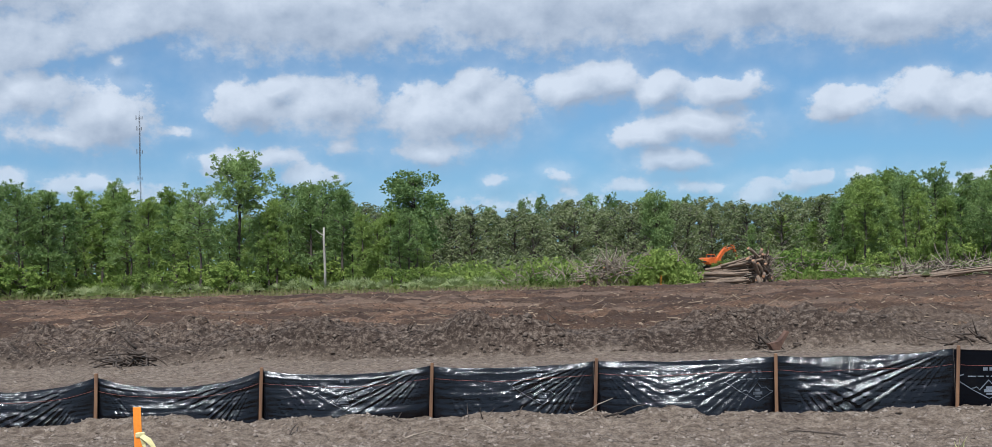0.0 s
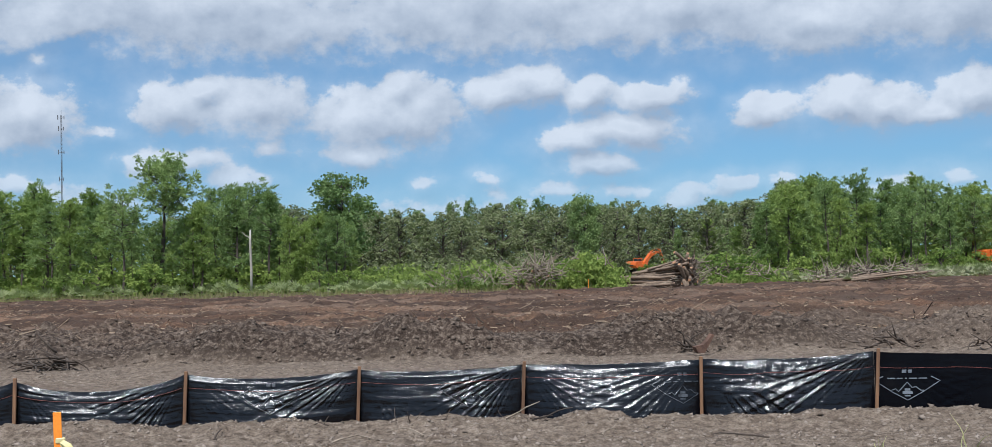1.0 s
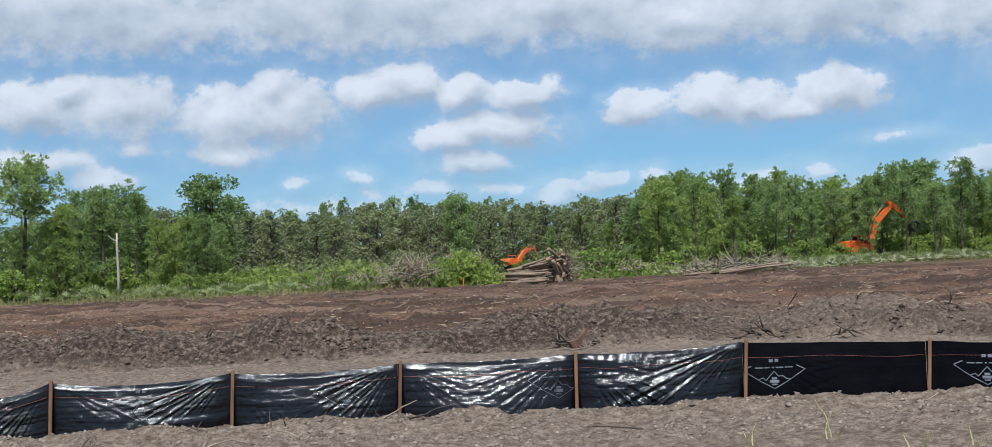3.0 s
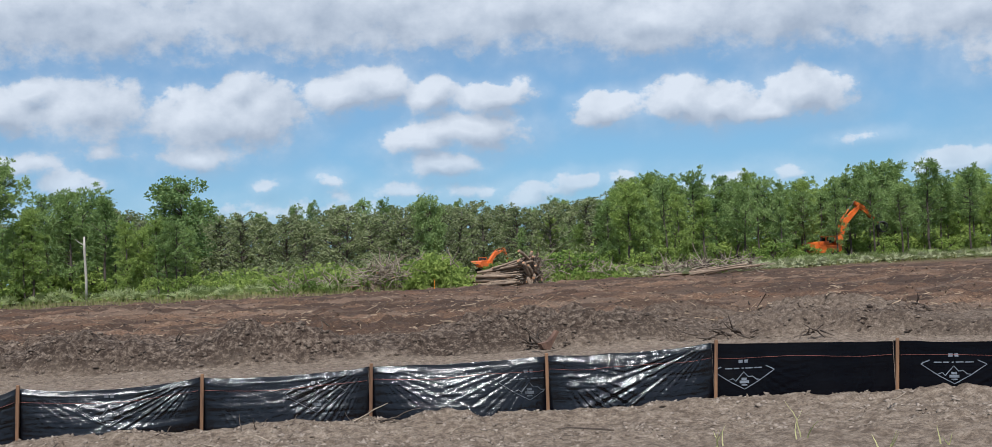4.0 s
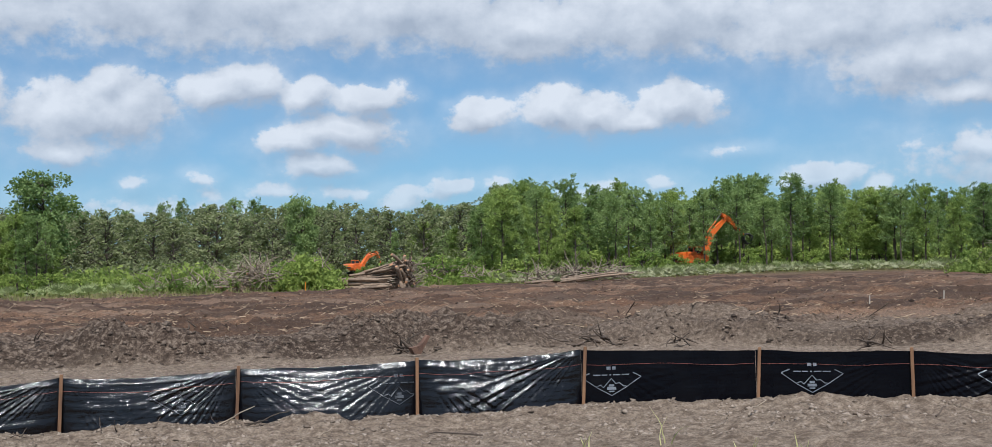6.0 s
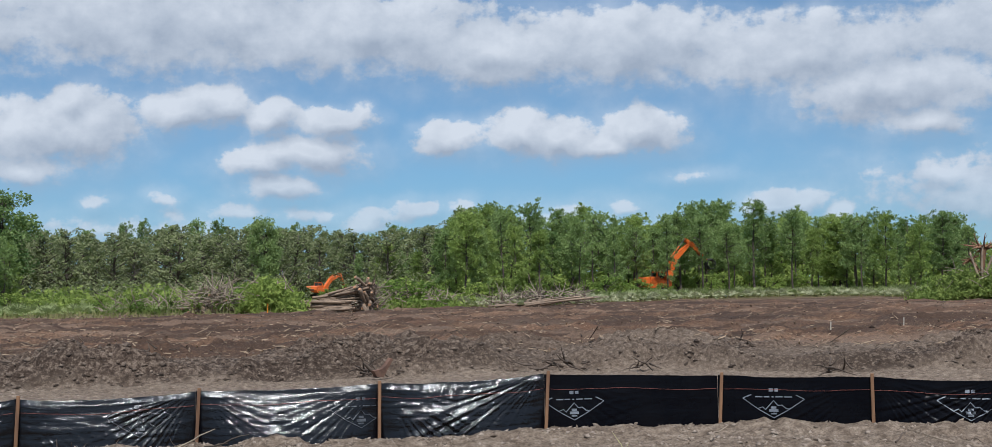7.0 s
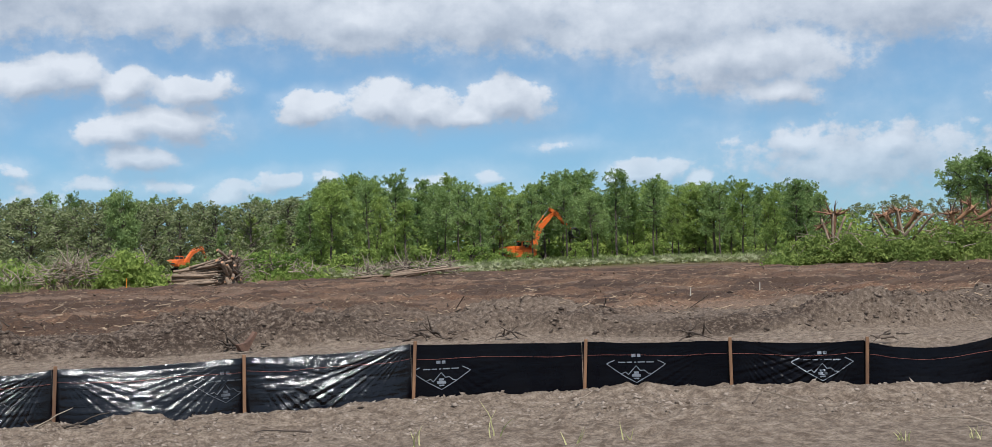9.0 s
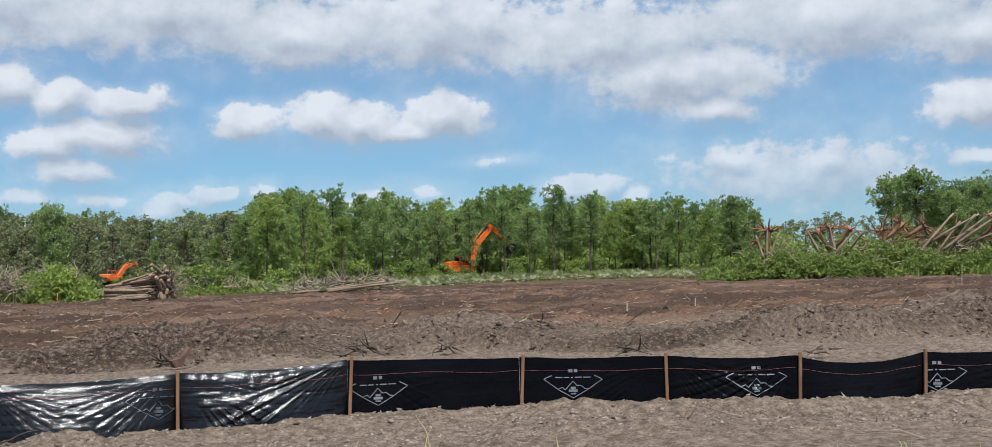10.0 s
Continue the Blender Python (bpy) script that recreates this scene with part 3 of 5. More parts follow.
def printed_mark(i, centre, panel):
    """Pale printed emblem: an open diamond, a jagged ridge, a cap and rows of bars."""
    (x0, y0), (x1, y1) = POSTS[i], POSTS[i + 1]
    length = math.hypot(x1 - x0, y1 - y0)
    sh = Shape()

    def stripe(pts, w):
        fine = []
        for (a, b), (c, d) in zip(pts[:-1], pts[1:]):
            k = max(2, int(math.hypot(c - a, d - b) / .025))
            fine += [(a + (c - a) * q / k, b + (d - b) * q / k) for q in range(k)]
        fine.append(pts[-1])
        f = np.array(fine)
        t = np.gradient(f, axis=0)
        t /= np.linalg.norm(t, axis=1)[:, None] + 1e-9
        nrm = np.stack([-t[:, 1], t[:, 0]], 1) * w / 2
        both = np.concatenate([f + nrm, f - nrm])
        s = np.clip(centre + both[:, 0] / length, .012, .988)
        top = POST_TOP[i] * (1 - s) + POST_TOP[i + 1] * s - .035 - SAG[i] * (4 * s * (1 - s)) ** .8
        h = np.clip((top - (.30 + both[:, 1])) / (top + .10), .02, .98)
        p, out = panel_points(i, s, h)
        p[:, 0] += out[0] * .007
        p[:, 1] += out[1] * .007
        k = len(f)
        sh.add(p, [(a, a + 1, a + 1 + k, a + k) for a in range(k - 1)])
    stripe([(-.33, .07), (-.31, .085), (-.24, .115)], .012)
    stripe([(-.33, .07), (-.16, -.045), (0, -.135), (.16, -.045), (.33, .07), (.24, .115)], .009)
    stripe([(-.17, -.035), (-.12, -.015), (-.09, -.045), (-.05, .0), (0, .055), (.045, .0), (.09, .005), (.13, -.03), (.17, -.035)], .010)
    stripe([(-.05, -.055), (.05, -.055)], .03)
    stripe([(-.028, -.022), (.028, -.022)], .025)
    stripe([(-.03, -.088), (.03, -.088)], .016)
    stripe([(-.05, .17), (-.005, .17)], .034)
    stripe([(.012, .17), (.05, .17)], .034)
    for a, b in ((-.2, -.12), (-.105, -.045), (-.02, .0), (.02, .10), (.115, .2)):
        stripe([(a, .095), (b, .095)], .012)
    part("printed_emblem", sh, PRINT if i > 6 else PRINT_WORN, panel, "faded white printed emblem")


for i, c in ((3, .5), (4, .68), (5, .9), (7, .17), (8, .37), (9, .69), (11, .1)):
    printed_mark(i, c, panels[i])


# ---- trees ----
def limb_path(base, direction, length, rng, droop=.0, steps=5):
    pts, p, d = [np.array(base, float)], np.array(base, float), np.array(direction, float)
    for _ in range(steps - 1):
        d = d + rng.normal(size=3) * .16 + (0, 0, -droop)
        d /= np.linalg.norm(d)
        p = p + d * length / (steps - 1)
        pts.append(p.copy())
    return np.array(pts)


def pine(seed, tall=10.0, crown_from=.45, spread=1.9, limbs=30, tuft_count=9, needles=None, at=None, thick=.13, length=.38, round_top=False, label=""):
    rng = np.random.default_rng(seed)
    tree = thing("pine_tree", label or "slender pine with a dark bare trunk and tufted green crown", "tree", "pines at the wood's edge", at)
    wood, crown = Shape(), Shape()
    z = np.linspace(-.3, tall * .97, 9)
    bend = np.cumsum(rng.normal(size=(9, 2)) * .05 * tall / 10, 0)
    spine = np.column_stack([bend - bend[0], z])
    wood.tube(spine, np.linspace(thick, .03, 9) * tall / 10, 7)
    tips, dirs = [], []
    for k in range(limbs):
        f = crown_from + (1 - crown_from) * (k + rng.uniform(0, 1)) / limbs
        f = min(f, .985)
        zz = f * tall
        base = [np.interp(zz, z, spine[:, 0]), np.interp(zz, z, spine[:, 1]), zz]
        g = (f - crown_from) / (1 - crown_from)
        reach = spread * ((math.sin(math.pi * (.12 + .82 * g)) ** .7) if round_top else (1 - g) ** .75 * (.55 + .6 * g) * 1.35 + .16) * rng.uniform(.6, 1.15)
        a = rng.uniform(0, 6.283)
        d = np.array([math.cos(a), math.sin(a), rng.uniform(.15, .65) + .5 * g])
        path = limb_path(base, d / np.linalg.norm(d), reach, rng, .02)
        wood.tube(path[::2], np.linspace(.045, .012, 3) * tall / 10, 3, False)
        puffs = [(q, rng.normal(size=3) * .24) for q in (rng.uniform(.4, .65), rng.uniform(.7, .9), 1.0)]
        for n in range(tuft_count):
            q, shift = puffs[n % 3]
            j = min(int(q * 4), 3)
            p = path[j] + (path[j + 1] - path[j]) * (q * 4 - j) + shift
            off = rng.normal(size=3) * .15 * (spread / 1.9)
            tips.append(p + off)
            o = off + (path[-1] - path[0]) * .25 + np.array([0, 0, .25])
            dirs.append(o / (np.linalg.norm(o) + 1e-6))
    crown.tufts(tips, dirs, length, 11, rng, .046)
    part("trunk", wood, BARK, tree)
    part("crown", crown, needles or NEEDLES, tree)
    return tree


def leafy(seed, tall=9.0, spread=2.6, crown_from=.2, lumps=34, per=90, leaf=.2, material=None, name="broadleaf_tree", label="", group="", at=None, thick=.16, lump=.7, full=.74):
    rng = np.random.default_rng(seed)
    tree = thing(name, label, "tree", group, at)
    wood, crown = Shape(), Shape()
    z = np.linspace(-.3, tall * .8, 7)
    bend = np.cumsum(rng.normal(size=(7, 2)) * .1, 0)
    spine = np.column_stack([bend - bend[0], z])
    wood.tube(spine, np.linspace(thick, .04, 7), 7)
    pts = []
    for k in range(lumps):
        g = (k + rng.uniform()) / lumps
        zz = tall * (crown_from + (.93 - crown_from) * g)
        w = spread * math.sin(math.pi * (.16 + full * g)) ** .8 * rng.uniform(.35, 1.0)
        a = rng.uniform(0, 6.283)
        c = np.array([math.cos(a) * w, math.sin(a) * w, zz])
        bz = max(tall * crown_from * .7, zz - w * .9)
        base = np.array([np.interp(bz, z, spine[:, 0]), np.interp(bz, z, spine[:, 1]), bz])
        mid = (base + c) / 2 + rng.normal(size=3) * .15
        wood.tube([base, mid, c], [.05, .03, .012], 3, False)
        size = np.array([lump, lump, lump * .72]) * spread / 2.6 * rng.uniform(.7, 1.25)
        ball = rng.normal(size=(per, 3))
        ball /= np.linalg.norm(ball, axis=1)[:, None]
        pts.append(c + ball * size * rng.uniform(.45, 1.1, per)[:, None])
    crown.leaves(np.concatenate(pts), leaf, rng, 1.5, .2)
    part("trunk", wood, BARK, tree)
    part("crown", crown, material or BROAD_LEAF, tree)
    return tree


SKY_AZ = (-30, -21.7, -20, -17.8, -16, -14, -12.4, -10, -8, -6, -4, -2.4, .5, 3.2, 5.8, 10, 12, 13.7, 15.3, 16.5, 17.6, 19.6, 21.7, 24, 25.1, 26.9, 29, 32.4, 33.6, 36, 38, 39.3, 42, 43.3, 45, 47.9, 56)
SKY_EL = (3.8, 3.85, 4.0, 3.5, 4.05, 4.05, 3.4, 3.75, 3.8, 3.05, 2.9, 2.75, 2.75, 2.95, 2.8, 3.0, 2.5, 2.8, 2.8, 3.4, 3.7, 3.45, 3.45, 3.4, 2.75, 3.6, 3.5, 3.1, 3.35, 2.7, 2.9, 1.9, 2.3, 1.6, 2.4, 3.2, 3.4)


def top_z(az, r):
    return 1.65 + r * math.tan(radians(float(np.interp(az, SKY_AZ, SKY_EL))))


used = set()


def plant(proto, tall, az, r, height, spin, widen=1.0):
    """Stands a copy (the prototype itself first) at that bearing and distance."""
    k = height / tall
    p = ground_at(az, r)
    m = pose(p.x, p.y, p.z - .05, 0, 0, spin) @ Matrix.Diagonal((k * widen, k * widen, k, 1))
    if proto.name not in used:
        used.add(proto.name)
        proto.matrix_basis = m
        return proto
    ob = copy_thing(proto, Matrix.Identity(4))
    ob.matrix_basis = m
    return ob


def build_woods():
    rng = random.Random(7)
    pines = [pine(11, crown_from=.26, spread=1.7, limbs=38), pine(12, crown_from=.36, spread=2.0, limbs=34), pine(13, crown_from=.2, spread=1.5, limbs=42),
             pine(14, crown_from=.45, spread=2.1, limbs=32, round_top=True), pine(15, crown_from=.3, spread=1.9, limbs=40, needles=NEEDLES_PALE, label="young pine with bright green tufted crown"),
             pine(16, crown_from=.16, spread=1.6, limbs=42, needles=NEEDLES_PALE, label="young pine with bright green tufted crown")]
    # stands: bearing from, to, count, depth from, to, lowest and highest share of the skyline
    for a0, a1, count, d0, d1, lo, hi in ((-27, -6, 66, 5, 32, .74, 1.03), (-6, -3, 8, 8, 26, .7, .95), (15.2, 39, 98, 6, 36, .74, 1.02), (44.5, 56, 14, 10, 30, .8, 1.0), (11.5, 15, 6, 36, 54, .6, .8)):
        for k in range(count):
            az = a0 + (a1 - a0) * (k + rng.uniform(.0, 1.0)) / count
            r = float(edge_r(az)) + d0 + (d1 - d0) * rng.random() ** 1.2
            share = rng.uniform(lo, hi)
            if -9.0 < az < -6.6:
                r += 7
            if abs(az + 11.8) < 1.5:
                share *= .82
            plant(rng.choice(pines), 10.0, az, r, top_z(az, r) * share, rng.uniform(0, 360), rng.uniform(.95, 1.3))
    # grey-green trees of the far wood, haze put into their leaf colour
    grey = [leafy(21 + k, 10.0, 2.1, .08, 80, 20, .2, HAZED_LEAF, "far_tree", "tree in the distant wood, leaves dulled grey-green for haze", "trees of the distant wood", lump=.6) for k in range(4)]
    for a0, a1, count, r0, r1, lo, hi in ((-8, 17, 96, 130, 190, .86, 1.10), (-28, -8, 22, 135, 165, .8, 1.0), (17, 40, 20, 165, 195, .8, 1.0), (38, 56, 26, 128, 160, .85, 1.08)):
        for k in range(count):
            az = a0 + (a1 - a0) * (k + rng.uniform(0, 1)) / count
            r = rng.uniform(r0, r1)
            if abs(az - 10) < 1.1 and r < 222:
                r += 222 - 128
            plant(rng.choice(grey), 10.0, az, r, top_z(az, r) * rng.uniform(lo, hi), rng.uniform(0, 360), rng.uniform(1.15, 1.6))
    # spired tops above the far wood
    for k in range(18):
        az = -4 + 21 * (k + rng.uniform(0, 1)) / 18
        if abs(az - 10) > 1.1:
            r = rng.uniform(176, 196)
            plant(pines[k % 3], 10.0, az, r, top_z(az, r) * rng.uniform(.92, 1.06), rng.uniform(0, 360), rng.uniform(.75, 1.1))
    # trees that stand out
    tall_pine = pine(31, 10.0, .64, 2.1, 64, 9, length=.32, round_top=True, thick=.19, label="tall lone pine with a round open crown")
    plant(tall_pine, 10.0, -11.8, 98, 10.1, 20, 1.2)
    plant(tall_pine, 10.0, 44.9, 116, 8.0, 140, 1.1)
    oak = leafy(36, 10.0, 2.3, .3, 72, 120, .17, BROAD_LEAF, "broadleaf_tree", "dense dark green tree above the shrubs", "", None, .2, .95, .6)
    plant(oak, 10.0, -3.75, 104, 10.2, 0, 1.15)
    plant(tall_pine, 10.0, 45.9, 104, 7.8, 60, 1.35)
    plant(oak, 10.0, 47.1, 106, 6.9, 140, 1.2)
    plant(oak, 10.0, 7.5, 128, 9.3, 90, .8)
    plant(oak, 10.0, 17.55, 128, 10.6, 200, .9)
    plant(oak, 10.0, 38.1, 128, 8.2, 300, 1.0)
    plant(oak, 10.0, 47.7, 112, 8.2, 250, 1.25)
    plant(oak, 10.0, 28.0, 152, 11.0, 30, 1.1)
    # undergrowth shrubs
    shrubs = [leafy(41 + k, 2.4, 1.35, .08, 22, 42, .15, SHRUB_LEAF, "shrub", "bright green leafy shrub at the wood's edge", "undergrowth shrubs", None, .04) for k in range(4)]
    def hidden(az, r, h):
        return 8.6 < az < 11.4 and r > 91 and h > 1.3
    for a0, a1, count, d0, d1, lo, hi in ((-27, -7, 30, 3, 16, 1.2, 2.8), (-7, 5, 20, 2, 16, .8, 1.9), (6, 12, 12, 3, 14, 1.4, 2.4), (12, 17, 12, 2, 12, 1.3, 2.3), (17, 37, 44, 4, 20, 1.3, 3.0), (37, 39, 4, 2, 8, 1.5, 2.5)):
        for k in range(count):
            az = a0 + (a1 - a0) * (k + rng.uniform(0, 1)) / count
            r = float(edge_r(az)) + rng.uniform(d0, d1)
            h = rng.uniform(lo, hi)
            if hidden(az, r, h):
                r += 80
            plant(rng.choice(shrubs), 2.4, az, r, h, rng.uniform(0, 360), rng.uniform(.9, 1.5))
    for az, r, h, w in ((7.3, 85.5, 2.4, .8), (8.3, 85.8, 2.0, .8), (13.4, 92, 2.3, 1.5), (14.4, 93, 2.1, 1.5)):
        plant(shrubs[int(az * 7) % 4], 2.4, az, r, h, az * 40, w)


build_woods()


def scatter(count, az0, az1, d0, d1, rng):
    az = rng.uniform(az0, az1, count)
    r = edge_r(az) + rng.uniform(d0, d1, count)
    x, y = r * np.sin(np.radians(az)), r * np.cos(np.radians(az))
    return np.stack([x, y, ground_z(x, y)], -1)


def fans(seeds, small, large, rng):
    """Fan leaves on short stalks round each seed."""
    sh = Shape()
    for p in seeds:
        size = rng.uniform(small, large)
        for _ in range(7):
            a, e = rng.uniform(0, 6.283), rng.uniform(.35, 1.25)
            d = np.array([math.cos(a) * math.cos(e), math.sin(a) * math.cos(e), math.sin(e)])
            hub = p + d * size * .8
            side = np.cross(d, (0, 0, 1.0))
            side /= np.linalg.norm(side) + 1e-6
            v, f = [], []
            for q in np.linspace(-1.15, 1.15, 5):
                tip = hub + (d * math.cos(q) + side * math.sin(q)) * size * .6
                w = side * math.cos(q) * .04 - d * math.sin(q) * .04
                k = len(v)
                v += [hub, (hub + tip) / 2 + w, tip, (hub + tip) / 2 - w]
                f.append((k, k + 1, k + 2, k + 3))
            sh.add(v, f)
    return sh


def build_undergrowth():
    rng = np.random.default_rng(9)
    sh = Shape()
    seeds = np.concatenate([scatter(1100, -28, 56, 10, 46, rng), scatter(520, 16, 41, 20, 50, rng)])
    keep = ~((np.abs(np.degrees(np.arctan2(seeds[:, 0], seeds[:, 1])) - 10) < 1.5) & (np.hypot(seeds[:, 0], seeds[:, 1]) < 170))
    seeds = seeds[keep]
    tall = rng.uniform(.8, 5.0, len(seeds)) * smooth01(5, 30, np.hypot(seeds[:, 0], seeds[:, 1]) - edge_r(np.degrees(np.arctan2(seeds[:, 0], seeds[:, 1]))))+ .3
    bearing, back = np.degrees(np.arctan2(seeds[:, 0], seeds[:, 1])), np.hypot(seeds[:, 0], seeds[:, 1])
    tall = np.where((bearing > -6) & (bearing < 15.5), tall * .45, tall)
    tall = np.where((bearing > 16) & (bearing < 36.5) & (back - edge_r(bearing) > 26), tall + 2.4, tall)
    pts = np.repeat(seeds, 34, 0)
    pts += rng.normal(size=pts.shape) * (.8, .8, 0)
    pts[:, 2] += np.repeat(tall, 34) * rng.uniform(0, 1, len(pts)) ** .7
    sh.leaves(pts, .34, rng, 1.5, .2)
    tagged(part("undergrowth", sh, SHRUB_LEAF), "dense dark undergrowth filling the wood", "undergrowth", kind="stuff")
    # far undergrowth, its leaf colour greyed to stand for haze
    sh = Shape()
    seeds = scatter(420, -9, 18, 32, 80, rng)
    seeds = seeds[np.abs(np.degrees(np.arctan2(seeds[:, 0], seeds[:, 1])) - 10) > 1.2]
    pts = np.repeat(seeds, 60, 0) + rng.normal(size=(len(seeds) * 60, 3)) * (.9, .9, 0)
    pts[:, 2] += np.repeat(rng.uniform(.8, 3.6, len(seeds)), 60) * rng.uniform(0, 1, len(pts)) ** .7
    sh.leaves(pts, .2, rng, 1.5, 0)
    tagged(part("far_undergrowth", sh, HAZED_LEAF), "undergrowth of the distant wood, dulled grey-green for haze", "undergrowth", kind="stuff")
    # fan-leaved palmettos, green behind and bleached along the edge
    green = np.concatenate([scatter(150, -28, -4, .5, 8, rng), scatter(110, -4, 8, 0, 6, rng), scatter(120, 12, 22, 0, 6, rng), scatter(560, 21, 39, -1, 8, rng)])
    dry = np.concatenate([scatter(240, 20.5, 38, -3.5, 2.5, rng), scatter(40, 12.5, 20, -1.5, 2, rng), scatter(110, 19, 39, -10, -2.5, rng)])
    tagged(part("palmetto", fans(dry, .3, .8, rng), DRY_PALM), "bleached grey-green palmetto fronds along the clearing's edge", "palmetto", kind="stuff")
    sh = fans(green, .45, .95, rng)
    tagged(part("palmetto", sh, PALM_LEAF), "pale green fan-leaved palmetto along the clearing's edge", "palmetto", kind="stuff")
    sh = Shape()
    p = np.concatenate([scatter(3400, -28, 6, -6, 3, rng), scatter(2200, 6, 54, -7, 3, rng)])
    h = rng.uniform(.12, .55, len(p))
    d = rng.normal(size=p.shape) * .25 + (0, 0, 1)
    w = rng.normal(size=p.shape) * (.03, .03, 0)
    v = np.stack([p - w, p + w, p + d * h[:, None]], 1).reshape(-1, 3)
    sh.add(v, [(3 * k, 3 * k + 1, 3 * k + 2) for k in range(len(p))])
    tagged(part("verge_grass", sh, GRASS), "sparse yellow-green grass along the clearing's edge", "grass", kind="stuff")


build_undergrowth()


# ---- felled timber ----
def log_shape(length, r0, r1, rng, bow=.04):
    n = 7
    x = np.linspace(-length / 2, length / 2, n)
    pts = np.column_stack([x, rng.normal(size=n) * bow * .4, bow * np.sin(np.linspace(0, 3.1, n))])
    return Shape().tube(pts, np.linspace(r0, r1, n) * rng.uniform(.94, 1.06, n), 9)


def felled_log(m, length, r0, r1, rng, label="felled pine log with rough brown bark", group="felled logs"):
    log = thing("log", label, "log", group, m)
    part("bark", log_shape(length, r0, r1, rng), LOG_BARK, log, "", True)
    for end, r in ((-1, r0), (1, r1)):
        a = np.arange(10) * .6283
        c = np.column_stack([np.full(10, end * (length / 2 + .006)), np.cos(a) * r * .86, np.sin(a) * r * .86])
        c2 = c - (end * .03, 0, 0)
        face = tuple(range(10)) if end > 0 else tuple(range(9, -1, -1))
        part("cut_end", Shape().add(np.concatenate([c, c2]), [face] + [(k, (k + 1) % 10, (k + 1) % 10 + 10, k + 10) for k in range(10)]), LOG_CUT, log, "pale orange cut end")
    return log


def build_log_pile():
    rng = np.random.default_rng(5)
    az, r = 10.75, 84.0
    p = ground_at(az, r)
    face = -az
    # level courses below, then longer logs that climb towards the blocked end
    for k in range(22):
        m = pose(p.x, p.y, p.z, 0, 0, face + rng.uniform(-9, 9)) @ pose(-.45 + rng.uniform(-.55, .45), rng.uniform(-1.0, .2), .12 + .85 * (k / 21) ** 1.1, 0, rng.uniform(-4, 3), 0) @ pose(0, 0, 0, rng.uniform(0, 360))
        felled_log(m, rng.uniform(2.6, 4.1), rng.uniform(.08, .15), rng.uniform(.06, .1), rng, group="stacked logs")
    for k in range(17):
        g = k / 16
        m = pose(p.x, p.y, p.z, 0, 0, face + rng.uniform(-16, 16)) @ pose(.2 + .45 * g + rng.uniform(-.3, .3), rng.uniform(-.3, .7), .9 + .8 * g, 0, -(4 + 9 * g + rng.uniform(-5, 5)), 0) @ pose(0, 0, 0, rng.uniform(0, 360))
        felled_log(m, rng.uniform(2.4, 4.0), rng.uniform(.07, .12), rng.uniform(.045, .08), rng, group="stacked logs")
    for k in range(30):
        m = pose(p.x, p.y, p.z, 0, 0, face) @ pose(1.85 + rng.uniform(-.5, .65), rng.uniform(-.9, .5), .2 + 1.85 * rng.random(), 0, rng.uniform(-65, 65), rng.uniform(30, 150))
        felled_log(m, rng.uniform(.8, 1.7), rng.uniform(.08, .15), rng.uniform(.06, .1), rng, "short felled log lying across the stack", "stacked logs")


build_log_pile()


def root_plate(m, rng, size=1.0, label="torn root plate with splayed brown roots", material=None):
    """An upturned stump: a stem that ends in a disc of splayed roots."""
    ob = thing("stump", label, "stump", "upturned stumps", m)
    stem = Shape().tube([(0, 0, -1.6 * size), (.03, 0, -.7 * size), (0, 0, 0), (0, 0, .35 * size)], [.11 * size, .13 * size, .18 * size, .30 * size], 9)
    part("stem", stem, material or (LOG_CUT if rng.random() < .6 else ROOT), ob, "reddish broken stem", True)
    for k in range(16):
        a = k * .3927 + rng.uniform(-.2, .2)
        d = np.array([math.cos(a), math.sin(a), rng.uniform(-.15, .75)])
        path = limb_path((d[0] * .2 * size, d[1] * .2 * size, .2 * size), d / np.linalg.norm(d), rng.uniform(.5, 1.15) * size, rng, rng.uniform(-.1, .1))
        sh = Shape().tube(path, np.linspace(.075, .012, 5) * size, 5)
        sh.tube(limb_path(path[2], d + rng.normal(size=3) * .6, .4 * size, rng), np.linspace(.03, .008, 5) * size, 4)
        part("root", sh, material or ROOT, ob, "", True)
    return ob


